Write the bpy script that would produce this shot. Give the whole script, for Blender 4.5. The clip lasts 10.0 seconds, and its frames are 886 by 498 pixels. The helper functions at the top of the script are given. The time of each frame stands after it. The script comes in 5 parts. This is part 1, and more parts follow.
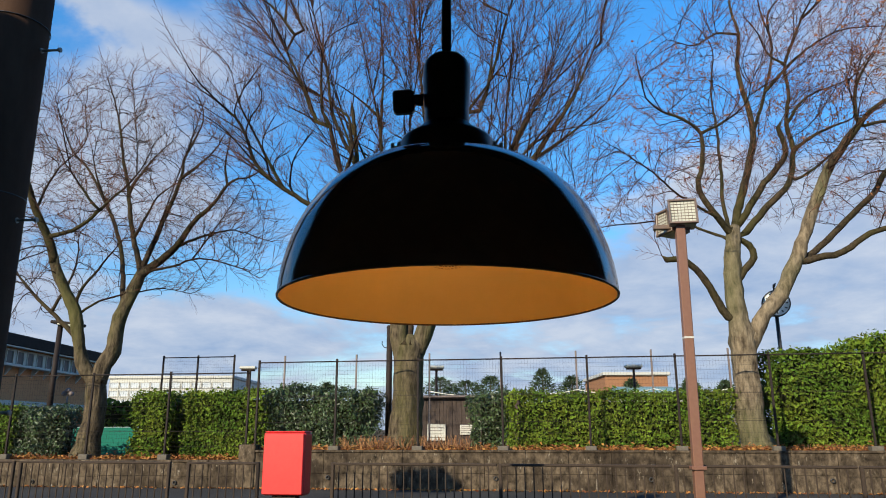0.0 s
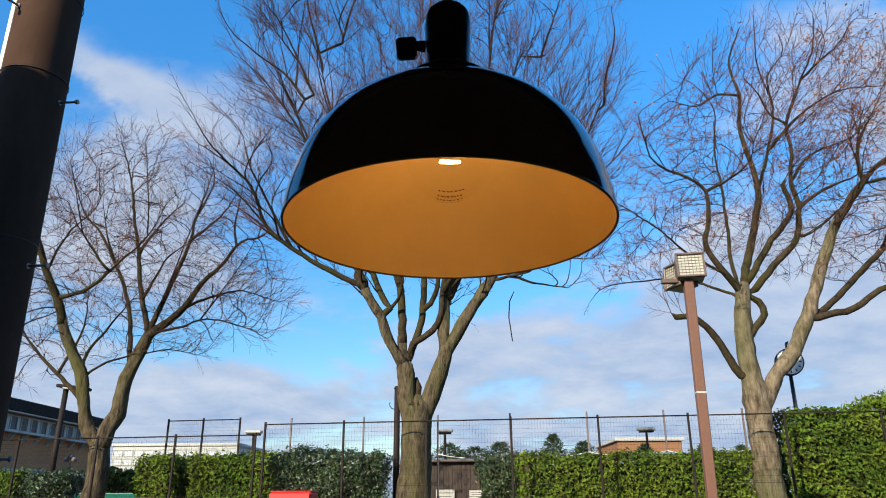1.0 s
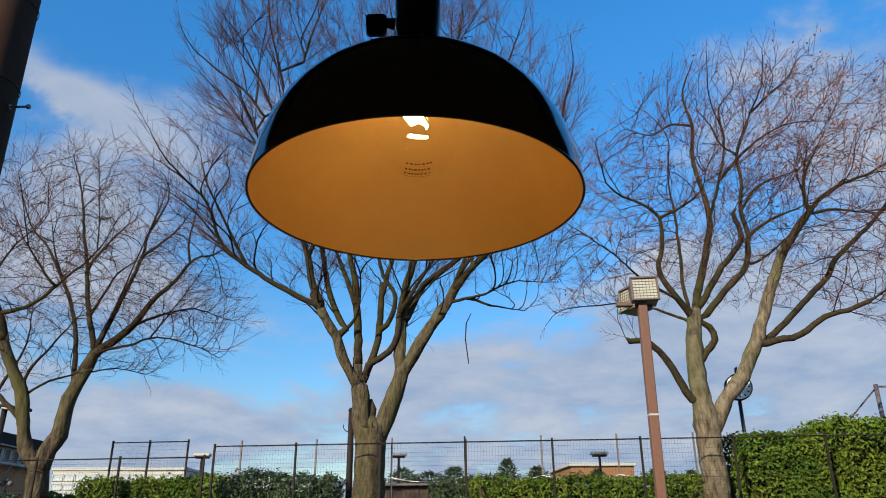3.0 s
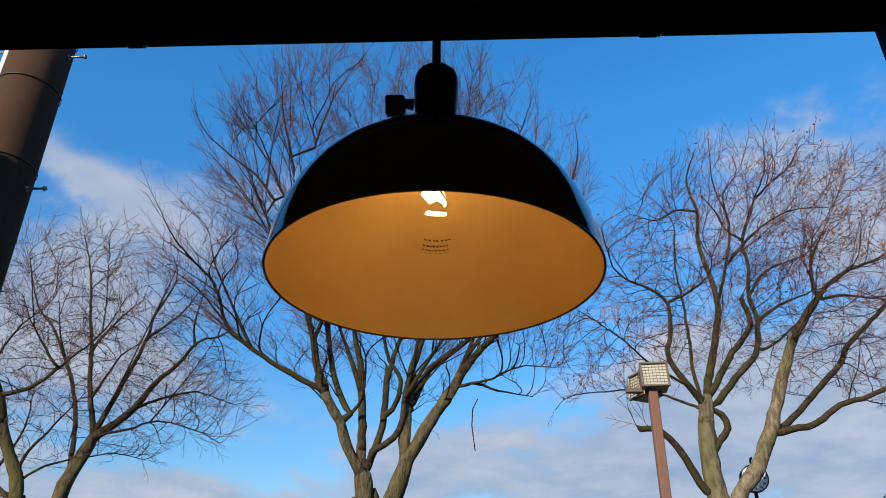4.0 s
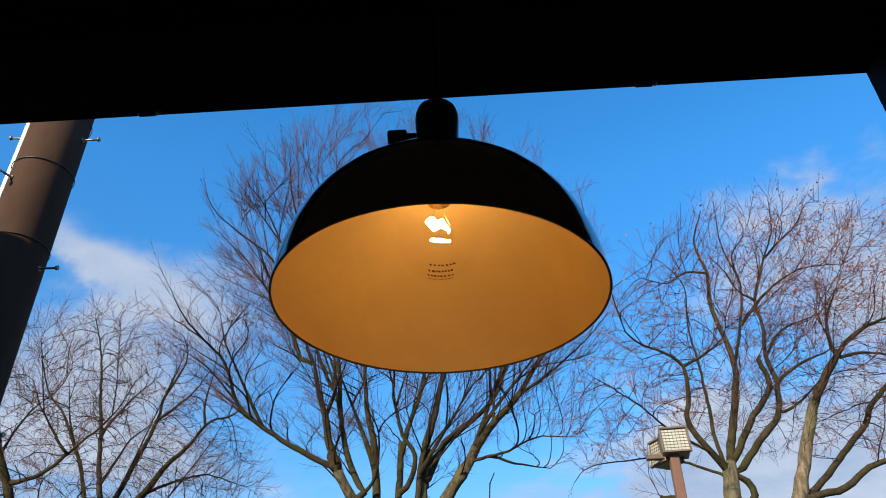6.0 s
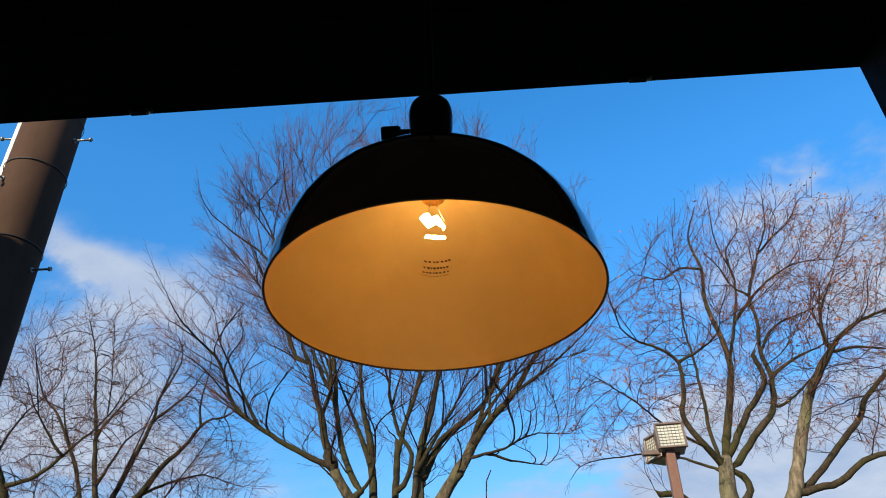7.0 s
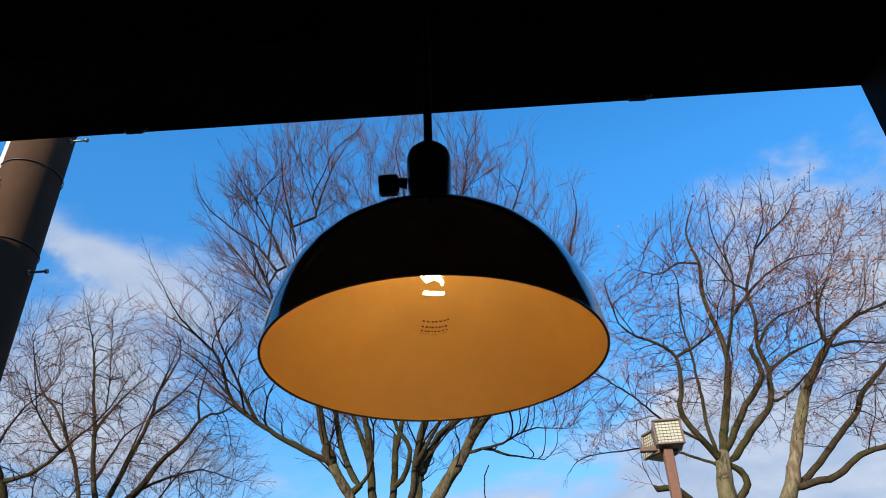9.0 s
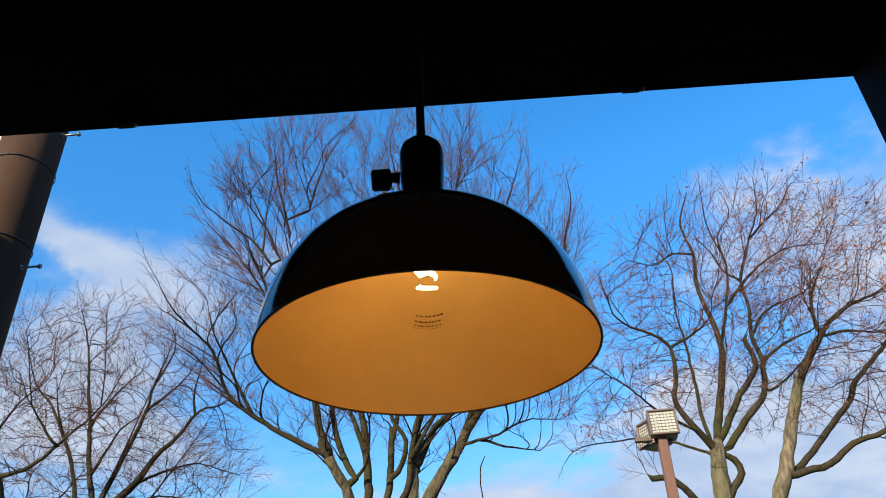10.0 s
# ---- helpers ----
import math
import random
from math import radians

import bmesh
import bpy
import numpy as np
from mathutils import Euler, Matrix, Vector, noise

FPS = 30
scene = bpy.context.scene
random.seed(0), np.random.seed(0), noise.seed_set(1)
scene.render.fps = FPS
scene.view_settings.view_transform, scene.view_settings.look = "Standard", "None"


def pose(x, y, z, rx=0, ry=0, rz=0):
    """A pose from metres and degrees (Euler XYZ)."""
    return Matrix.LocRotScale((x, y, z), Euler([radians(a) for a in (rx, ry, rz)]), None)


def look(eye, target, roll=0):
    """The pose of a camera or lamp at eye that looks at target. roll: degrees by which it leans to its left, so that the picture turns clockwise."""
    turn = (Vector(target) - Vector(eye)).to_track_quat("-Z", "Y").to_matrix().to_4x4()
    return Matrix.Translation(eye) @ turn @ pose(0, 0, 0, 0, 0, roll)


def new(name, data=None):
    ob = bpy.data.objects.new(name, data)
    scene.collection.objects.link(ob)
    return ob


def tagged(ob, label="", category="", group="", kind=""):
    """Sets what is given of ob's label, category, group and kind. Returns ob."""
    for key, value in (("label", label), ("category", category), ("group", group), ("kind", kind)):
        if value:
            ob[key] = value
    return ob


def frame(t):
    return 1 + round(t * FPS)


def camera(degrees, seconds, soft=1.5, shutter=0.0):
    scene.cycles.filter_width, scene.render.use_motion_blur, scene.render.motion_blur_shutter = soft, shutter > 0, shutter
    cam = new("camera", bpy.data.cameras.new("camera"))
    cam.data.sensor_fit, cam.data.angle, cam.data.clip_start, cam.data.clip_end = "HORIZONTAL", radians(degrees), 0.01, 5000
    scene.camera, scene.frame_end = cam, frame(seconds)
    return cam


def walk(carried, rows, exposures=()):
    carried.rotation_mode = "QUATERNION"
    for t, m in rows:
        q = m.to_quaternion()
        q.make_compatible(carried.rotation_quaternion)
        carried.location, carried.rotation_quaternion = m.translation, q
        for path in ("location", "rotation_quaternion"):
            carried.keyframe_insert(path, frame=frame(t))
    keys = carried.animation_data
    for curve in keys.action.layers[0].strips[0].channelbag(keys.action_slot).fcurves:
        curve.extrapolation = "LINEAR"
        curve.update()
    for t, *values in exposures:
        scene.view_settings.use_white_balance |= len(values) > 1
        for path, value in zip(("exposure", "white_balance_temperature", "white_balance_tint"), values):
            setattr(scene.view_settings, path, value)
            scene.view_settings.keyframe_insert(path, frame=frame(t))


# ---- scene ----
cam = camera(63.3, 10.0, soft=1.0)
PATH = [
    (0.0, 0.0002, 0.0000, 1.3101, -0.000, 14.098, 0.152),
    (0.5, 0.0046, 0.0207, 1.2286, 0.726, 15.828, 0.226),
    (1.0, 0.0057, 0.0292, 1.1657, 0.696, 19.253, 0.296),
    (1.5, 0.0040, 0.0378, 1.1284, -0.118, 20.587, 0.513),
    (2.0, 0.0015, 0.0336, 1.1263, -0.634, 20.495, 0.529),
    (3.5, -0.0098, 0.0631, 1.1129, -3.434, 22.535, 0.450),
    (4.0, -0.0160, 0.0671, 1.1149, -2.554, 27.746, -0.112),
    (4.5, -0.0144, 0.0742, 1.0928, -1.704, 31.414, -0.431),
    (5.0, -0.0119, 0.0882, 1.0735, -1.005, 33.675, 0.400),
    (6.5, -0.0109, 0.0929, 1.0685, -0.967, 33.425, 1.506),
    (7.0, -0.0111, 0.0973, 1.0712, -0.987, 33.373, 1.850),
    (7.5, -0.0100, 0.0959, 1.0709, -0.951, 33.442, 2.064),
    (8.0, -0.0107, 0.0948, 1.0771, -0.939, 33.217, 2.225),
    (8.5, -0.0136, 0.0864, 1.1204, -1.173, 32.713, 1.871),
    (9.0, -0.0100, 0.0686, 1.1369, -1.091, 32.760, 1.981),
    (9.5, -0.0090, 0.0669, 1.1400, -1.188, 32.201, 2.300),
    (10.0, -0.0081, 0.0674, 1.1394, -1.259, 32.129, 2.493),
]
walk(cam, [(t, pose(x, y, z, 90 + pitch, roll, yaw)) for t, x, y, z, yaw, pitch, roll in PATH], exposures=[(0.0, 0.62), (1.0, 0.72), (2.0, 0.40), (3.5, 0.42), (4.5, 0.50), (5.0, 0.58), (6.5, 0.68), (9.0, 0.70), (10.0, 0.82)])

# ---- world, sun, lamps ----
SUN_TO = Vector((3.65, 5.3, -2.95)).normalized()
world = bpy.data.worlds.new("sky")
scene.world = world
world.use_nodes = True
wn, wl = world.node_tree.nodes, world.node_tree.links
wn.clear()


def wnode(kind, **kw):
    n = wn.new(kind)
    for k, v in kw.items():
        n.inputs[k].default_value = v
    return n


def wmath(op, a, b=None, clamp=False):
    n = wn.new("ShaderNodeMath")
    n.operation, n.use_clamp = op, clamp
    for i, v in enumerate((a, b)):
        if v is None:
            continue
        if isinstance(v, (int, float)):
            n.inputs[i].default_value = v
        else:
            wl.new(v, n.inputs[i])
    return n.outputs[0]


sky = wn.new("ShaderNodeTexSky")
sky.sky_type, sky.sun_disc = "NISHITA", False
sky.sun_elevation, sky.sun_rotation = radians(24.6), radians(214.6)
sky.air_density, sky.dust_density, sky.ozone_density = 1.0, 0.2, 2.5
hsv = wnode("ShaderNodeHueSaturation", Saturation=1.34, Value=3.02)
wl.new(sky.outputs[0], hsv.inputs["Color"])
coord = wn.new("ShaderNodeTexCoord")
sep = wn.new("ShaderNodeSeparateXYZ")
wl.new(coord.outputs["Generated"], sep.inputs[0])
up = wmath("MAXIMUM", sep.outputs[2], 0.0)
flat = wmath("ADD", up, 0.22)
com = wn.new("ShaderNodeCombineXYZ")
com_x, com_y = wmath("DIVIDE", sep.outputs[0], flat), wmath("DIVIDE", sep.outputs[1], flat)
wl.new(com_x, com.inputs[0])
wl.new(com_y, com.inputs[1])
shift = wn.new("ShaderNodeVectorMath")
shift.operation = "ADD"
shift.inputs[1].default_value = (3.1, 0.4, 0.0)
wl.new(com.outputs[0], shift.inputs[0])
big = wnode("ShaderNodeTexNoise", Scale=0.9, Detail=7.0, Roughness=0.55, Distortion=0.35)
wl.new(shift.outputs[0], big.inputs["Vector"])
fine = wnode("ShaderNodeTexNoise", Scale=3.2, Detail=6.0, Roughness=0.6, Distortion=0.2)
wl.new(shift.outputs[0], fine.inputs["Vector"])
body = wmath("ADD", wmath("SUBTRACT", wmath("MULTIPLY", big.outputs[0], 1.25), 0.36), wmath("MULTIPLY", fine.outputs[0], 0.44))


def cloud_bank(cx, cy, half_long, half_wide, angle, gain):
    """A soft cloud of its own shape, in the flattened sky's units."""
    ca, sa = math.cos(radians(angle)), math.sin(radians(angle))
    dx = wmath("SUBTRACT", wmath("ADD", com_x, wmath("MULTIPLY", wmath("SUBTRACT", fine.outputs[0], 0.5), 0.35)), cx)
    dy = wmath("SUBTRACT", wmath("ADD", com_y, wmath("MULTIPLY", wmath("SUBTRACT", big.outputs[0], 0.5), 0.35)), cy)
    u = wmath("DIVIDE", wmath("ADD", wmath("MULTIPLY", dx, ca), wmath("MULTIPLY", dy, sa)), half_long)
    v = wmath("DIVIDE", wmath("SUBTRACT", wmath("MULTIPLY", dy, ca), wmath("MULTIPLY", dx, sa)), half_wide)
    rr = wmath("ADD", wmath("MULTIPLY", u, u), wmath("MULTIPLY", v, v))
    return wmath("MULTIPLY", wmath("POWER", 2.71828, wmath("MULTIPLY", rr, -1.0)), gain)


for bank_of_cloud in ((-0.57, 1.09, 0.20, 0.055, 60.8, 0.24), (0.84, 1.10, 0.32, 0.19, 40, 0.26), (0.56, 0.87, 0.16, 0.08, 35, -0.12), (0.22, 2.0, 0.5, 0.22, 0, -0.14), (-0.35, 2.05, 0.4, 0.2, 0, -0.10), (-0.92, 1.62, 0.30, 0.26, 50, 0.16), (0.33, 0.82, 0.08, 0.04, 20, 0.07), (1.15, 2.05, 0.55, 0.45, 30, 0.30)):
    body = wmath("ADD", body, cloud_bank(*bank_of_cloud))
low = wmath("MULTIPLY", wmath("SUBTRACT", 0.48, up), 0.60)
mask = wn.new("ShaderNodeMapRange")
mask.interpolation_type = "SMOOTHSTEP"
mask.inputs["From Min"].default_value, mask.inputs["From Max"].default_value = 0.52, 0.75
haze = wmath("MULTIPLY", wmath("MAXIMUM", wmath("SUBTRACT", 0.20, up), 0.0), 0.8)
wl.new(wmath("ADD", wmath("ADD", body, low), haze), mask.inputs["Value"])
shade = wn.new("ShaderNodeMixRGB")
shade.inputs[1].default_value, shade.inputs[2].default_value = (3.2, 4.4, 6.6, 1), (5.7, 6.4, 7.7, 1)
puff = wn.new("ShaderNodeMapRange")
puff.inputs["From Min"].default_value, puff.inputs["From Max"].default_value = 0.32, 0.68
wl.new(fine.outputs[0], puff.inputs["Value"])
wl.new(puff.outputs[0], shade.inputs[0])
mixc = wn.new("ShaderNodeMixRGB")
wl.new(wmath("MULTIPLY", mask.outputs[0], 0.97), mixc.inputs[0])
deep = wn.new("ShaderNodeMixRGB")
deep.blend_type = "MULTIPLY"
deep.inputs[0].default_value = 1.0
wl.new(hsv.outputs[0], deep.inputs[1])
wl.new(wmath("MINIMUM", wmath("ADD", wmath("MULTIPLY", up, 0.95), 0.42), 1.0), deep.inputs[2])
wl.new(deep.outputs[0], mixc.inputs[1])
wl.new(shade.outputs[0], mixc.inputs[2])
bg = wnode("ShaderNodeBackground", Strength=0.066)
wl.new(mixc.outputs[0], bg.inputs[0])
wout = wn.new("ShaderNodeOutputWorld")
wl.new(bg.outputs[0], wout.inputs[0])

sun_data = bpy.data.lights.new("sun", "SUN")
sun_data.energy, sun_data.angle, sun_data.color = 5.0, radians(0.5), (1.0, 0.88, 0.68)
sun = new("sun", sun_data)
sun.matrix_world = look((-30, -40, 30), Vector((-30, -40, 30)) + SUN_TO)

LAMP = Vector((0.0055, 0.7635, 1.4445))
glow_data = bpy.data.lights.new("bulb_glow", "POINT")
glow_data.energy, glow_data.shadow_soft_size, glow_data.color = 0.34, 0.012, (1.0, 0.415, 0.028)
glow = new("bulb_glow", glow_data)
glow.location = LAMP + Vector((0, 0, 0.101))

# ---- materials ----


def pm(name, c1, c2, scale=8.0, rough=0.7, bump=0.3, metal=0.0, stain=None, stain_scale=1.2, stain_amount=0.5, island=0.0, stretch=(1, 1, 1), coat=0.0, depth=0.02, placed=False):
    """A surface with fine grain between two colours, a broad stain and a bump of the grain."""
    m = bpy.data.materials.new(name)
    m.use_nodes = True
    n, l = m.node_tree.nodes, m.node_tree.links
    b = n["Principled BSDF"]
    tc, mp = n.new("ShaderNodeTexCoord"), n.new("ShaderNodeMapping")
    mp.inputs["Scale"].default_value = stretch
    l.new(n.new("ShaderNodeNewGeometry").outputs["Position"] if placed else tc.outputs["Object"], mp.inputs[0])
    g = n.new("ShaderNodeTexNoise")
    g.inputs["Scale"].default_value, g.inputs["Detail"].default_value, g.inputs["Roughness"].default_value = scale, 8, 0.65
    l.new(mp.outputs[0], g.inputs["Vector"])
    ramp = n.new("ShaderNodeMapRange")
    ramp.inputs["From Min"].default_value, ramp.inputs["From Max"].default_value = 0.3, 0.7
    l.new(g.outputs[0], ramp.inputs["Value"])
    mix = n.new("ShaderNodeMixRGB")
    mix.inputs[1].default_value, mix.inputs[2].default_value = (*c1, 1), (*c2, 1)
    l.new(ramp.outputs[0], mix.inputs[0])
    last = mix.outputs[0]
    if stain:
        s = n.new("ShaderNodeTexNoise")
        s.inputs["Scale"].default_value, s.inputs["Detail"].default_value, s.inputs["Distortion"].default_value = stain_scale, 6, 0.6
        l.new(mp.outputs[0], s.inputs["Vector"])
        r2 = n.new("ShaderNodeMapRange")
        r2.inputs["From Min"].default_value, r2.inputs["From Max"].default_value = 0.42, 0.66
        r2.inputs["To Max"].default_value = stain_amount
        l.new(s.outputs[0], r2.inputs["Value"])
        mx = n.new("ShaderNodeMixRGB")
        mx.inputs[2].default_value = (*stain, 1)
        l.new(r2.outputs[0], mx.inputs[0])
        l.new(last, mx.inputs[1])
        last = mx.outputs[0]
    if island:
        geo = n.new("ShaderNodeNewGeometry")
        hs = n.new("ShaderNodeHueSaturation")
        mr = n.new("ShaderNodeMapRange")
        mr.inputs["To Min"].default_value, mr.inputs["To Max"].default_value = 1 - island, 1 + island
        l.new(geo.outputs["Random Per Island"], mr.inputs["Value"])
        l.new(mr.outputs[0], hs.inputs["Value"])
        mh = n.new("ShaderNodeMapRange")
        mh.inputs["To Min"].default_value, mh.inputs["To Max"].default_value = 0.5 - 0.035 * island, 0.5 + 0.035 * island
        l.new(geo.outputs["Random Per Island"], mh.inputs["Value"])
        l.new(mh.outputs[0], hs.inputs["Hue"])
        l.new(last, hs.inputs["Color"])
        last = hs.outputs[0]
    l.new(last, b.inputs["Base Color"])
    b.inputs["Roughness"].default_value, b.inputs["Metallic"].default_value = rough, metal
    b.inputs["Coat Weight"].default_value = coat
    b.inputs["Specular IOR Level"].default_value = 0.5 if rough < 0.6 else 0.10
    if bump:
        bp = n.new("ShaderNodeBump")
        bp.inputs["Strength"].default_value, bp.inputs["Distance"].default_value = bump, depth
        l.new(g.outputs[0], bp.inputs["Height"])
        l.new(bp.outputs[0], b.inputs["Normal"])
    return m


def glowing(name, colour, strength):
    m = bpy.data.materials.new(name)
    m.use_nodes = True
    b = m.node_tree.nodes["Principled BSDF"]
    b.inputs["Base Color"].default_value = (*colour, 1)
    b.inputs["Emission Color"].default_value = (*colour, 1)
    b.inputs["Emission Strength"].default_value = strength
    return m


def clear_glass(name):
    """Thin clear glass: see-through, with gloss by Fresnel."""
    m = bpy.data.materials.new(name)
    m.use_nodes = True
    n, l = m.node_tree.nodes, m.node_tree.links
    n.clear()
    out, mx, tr, gl, fr = (n.new("ShaderNode" + k) for k in ("OutputMaterial", "MixShader", "BsdfTransparent", "BsdfGlossy", "Fresnel"))
    tr.inputs[0].default_value = (0.995, 0.99, 0.98, 1)
    gl.inputs["Roughness"].default_value = 0.04
    fr.inputs[0].default_value = 1.25
    weak = n.new("ShaderNodeMath")
    weak.operation = "MULTIPLY"
    weak.inputs[1].default_value = 0.03
    l.new(fr.outputs[0], weak.inputs[0])
    l.new(weak.outputs[0], mx.inputs[0])
    l.new(tr.outputs[0], mx.inputs[1])
    l.new(gl.outputs[0], mx.inputs[2])
    l.new(mx.outputs[0], out.inputs[0])
    return m


# Black enamel, its base lifted to brown for the room's reflection.
M_ENAMEL = pm("brown_lifted_enamel", (0.110, 0.060, 0.038), (0.130, 0.072, 0.046), 60, 0.09, 0.015, stain=(0.070, 0.044, 0.034), stain_scale=9, stain_amount=0.4, coat=0.2)
# The bulb's warm glow is put into the white enamel's colour.
M_ENAMEL_IN = pm("glow_tinted_enamel", (0.58, 0.42, 0.19), (0.62, 0.45, 0.21), 40, 0.45, 0.02, stain=(0.50, 0.35, 0.155), stain_scale=7, stain_amount=0.4)
M_BAKELITE = pm("black_bakelite", (0.006, 0.006, 0.006), (0.010, 0.009, 0.009), 80, 0.35, 0.05)
M_STEEL = pm("dull_steel", (0.30, 0.30, 0.29), (0.45, 0.44, 0.42), 90, 0.45, 0.1, metal=0.9)
M_CORD = pm("black_cord", (0.008, 0.008, 0.008), (0.014, 0.013, 0.013), 200, 0.7, 0.3)
M_GLASS = clear_glass("clear_bulb_glass")
M_FILAMENT = glowing("glowing_filament", (1.0, 0.76, 0.38), 26)
M_STAMP = pm("brown_print", (0.10, 0.05, 0.015), (0.16, 0.08, 0.025), 90, 0.6, 0)
M_BRASS = pm("brass_cap", (0.55, 0.40, 0.18), (0.65, 0.48, 0.24), 80, 0.35, 0.1, metal=1.0)
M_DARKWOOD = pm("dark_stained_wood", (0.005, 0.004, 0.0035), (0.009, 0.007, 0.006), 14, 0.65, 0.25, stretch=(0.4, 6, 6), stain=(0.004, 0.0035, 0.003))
# Unseen room surfaces are kept pale to bounce light onto the lamp's front.
M_ROOMWALL = pm("pale_bounce_plaster", (0.70, 0.53, 0.39), (0.78, 0.61, 0.46), 20, 0.8, 0.2, stain=(0.24, 0.18, 0.13))
M_FLOOR = pm("worn_floor_boards", (0.40, 0.285, 0.185), (0.50, 0.37, 0.245), 12, 0.5, 0.2, stretch=(0.4, 6, 6), stain=(0.20, 0.135, 0.085))
M_CEILING = pm("brown_ceiling_board", (0.50, 0.37, 0.26), (0.58, 0.44, 0.32), 10, 0.75, 0.2, stretch=(0.4, 5, 5), stain=(0.22, 0.15, 0.10))
M_CLADDING = pm("brown_cladding", (0.09, 0.065, 0.05), (0.13, 0.10, 0.08), 16, 0.7, 0.2, stain=(0.07, 0.05, 0.04))
M_ASPHALT = pm("asphalt", (0.028, 0.028, 0.028), (0.052, 0.050, 0.048), 55, 0.85, 0.5, stain=(0.062, 0.060, 0.055), stain_scale=0.5)
M_CONCRETE = pm("stained_concrete", (0.009, 0.007, 0.004), (0.148, 0.112, 0.074), 6.5, 0.85, 0.9, stain=(0.014, 0.010, 0.007), stain_scale=1.3, stain_amount=0.8, stretch=(1.5, 1.5, 1.0), placed=True)


def lime_runs(mat, colour):
    """Pale lime runs down a concrete face."""
    n, l = mat.node_tree.nodes, mat.node_tree.links
    b = n["Principled BSDF"]
    tc, mp, nz, mr, mx = (n.new("ShaderNode" + k) for k in ("NewGeometry", "Mapping", "TexNoise", "MapRange", "MixRGB"))
    mp.inputs["Scale"].default_value = (1.0, 1.0, 0.38)
    nz.inputs["Scale"].default_value, nz.inputs["Detail"].default_value, nz.inputs["Roughness"].default_value = 11, 7, 0.7
    mr.inputs["From Min"].default_value, mr.inputs["From Max"].default_value, mr.inputs["To Max"].default_value = 0.60, 0.70, 0.8
    mx.inputs[2].default_value = (*colour, 1)
    l.new(tc.outputs["Position"], mp.inputs[0])
    l.new(mp.outputs[0], nz.inputs["Vector"])
    l.new(nz.outputs[0], mr.inputs["Value"])
    l.new(mr.outputs[0], mx.inputs[0])
    l.new(b.inputs["Base Color"].links[0].from_socket, mx.inputs[1])
    l.new(mx.outputs[0], b.inputs["Base Color"])


lime_runs(M_CONCRETE, (0.27, 0.235, 0.18))
M_CONCRETE_LIGHT = pm("pale_concrete", (0.09, 0.078, 0.062), (0.14, 0.125, 0.10), 22, 0.85, 0.4, stain=(0.08, 0.07, 0.055), stain_scale=4)
M_SOIL = pm("leafy_soil", (0.05, 0.034, 0.02), (0.11, 0.075, 0.045), 18, 0.95, 0.8, stain=(0.07, 0.075, 0.03), stain_scale=1.5)
M_LITTER = pm("dead_leaves", (0.19, 0.072, 0.022), (0.29, 0.135, 0.048), 5, 0.75, 0, island=0.55)
M_DRYSTALK = pm("dry_stalks", (0.19, 0.085, 0.04), (0.28, 0.15, 0.075), 6, 0.85, 0, island=0.4)
M_BARK = pm("mossy_bark", (0.012, 0.009, 0.006), (0.155, 0.122, 0.077), 11, 0.92, 1.0, stain=(0.092, 0.090, 0.030), stain_scale=1.3, stain_amount=0.75, stretch=(1, 1, 0.3), depth=0.07)
M_BARK_PALE = pm("pale_flaking_bark", (0.034, 0.025, 0.016), (0.255, 0.205, 0.136), 9, 0.92, 1.0, stain=(0.085, 0.090, 0.038), stain_scale=1.0, stain_amount=0.8, stretch=(1, 1, 0.35), depth=0.07)
M_LIMB = pm("dark_limb_bark", (0.010, 0.007, 0.0045), (0.070, 0.052, 0.033), 14, 0.92, 0.9, stain=(0.042, 0.041, 0.012), stain_scale=1.2, stain_amount=0.6, stretch=(1, 1, 0.5), depth=0.03)
M_TWIG = pm("twig_bark", (0.009, 0.006, 0.004), (0.024, 0.015, 0.010), 6, 0.85, 0, stain=(0.050, 0.024, 0.016), stain_scale=0.6, stain_amount=0.5, island=0.25)
M_TIPS = pm("twig_tips", (0.055, 0.028, 0.018), (0.110, 0.058, 0.038), 4, 0.85, 0, stain=(0.20, 0.075, 0.045), stain_scale=0.5, stain_amount=0.45, island=0.3)
M_TIPS_RED = pm("reddish_twig_tips", (0.075, 0.034, 0.021), (0.145, 0.068, 0.044), 4, 0.85, 0, stain=(0.24, 0.085, 0.050), stain_scale=0.5, stain_amount=0.5, island=0.3)
M_DRYLEAF = pm("rust_leaves", (0.26, 0.075, 0.03), (0.36, 0.14, 0.06), 4, 0.7, 0, island=0.4)
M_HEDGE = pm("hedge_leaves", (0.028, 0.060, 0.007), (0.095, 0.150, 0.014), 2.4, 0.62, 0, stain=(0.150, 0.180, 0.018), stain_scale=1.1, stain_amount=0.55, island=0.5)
# Dark shrub leaves; also stands in for shade on some hedge parts.
M_SHRUB_SHADE = pm("shrub_and_shaded_hedge_leaves", (0.014, 0.032, 0.010), (0.048, 0.080, 0.022), 2.4, 0.45, 0, stain=(0.070, 0.095, 0.030), stain_scale=1.1, stain_amount=0.4, island=0.5)
# Dark core colour stands for the shade between the leaves.
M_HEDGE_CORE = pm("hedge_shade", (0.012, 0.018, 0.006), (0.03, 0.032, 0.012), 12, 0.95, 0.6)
M_PINE = pm("pine_needles", (0.025, 0.045, 0.022), (0.055, 0.08, 0.035), 3, 0.7, 0, island=0.4)
M_FENCE = pm("dark_brown_fence_paint", (0.016, 0.013, 0.012), (0.026, 0.021, 0.019), 30, 0.6, 0.1, stain=(0.045, 0.030, 0.024), stain_scale=6, stain_amount=0.3)
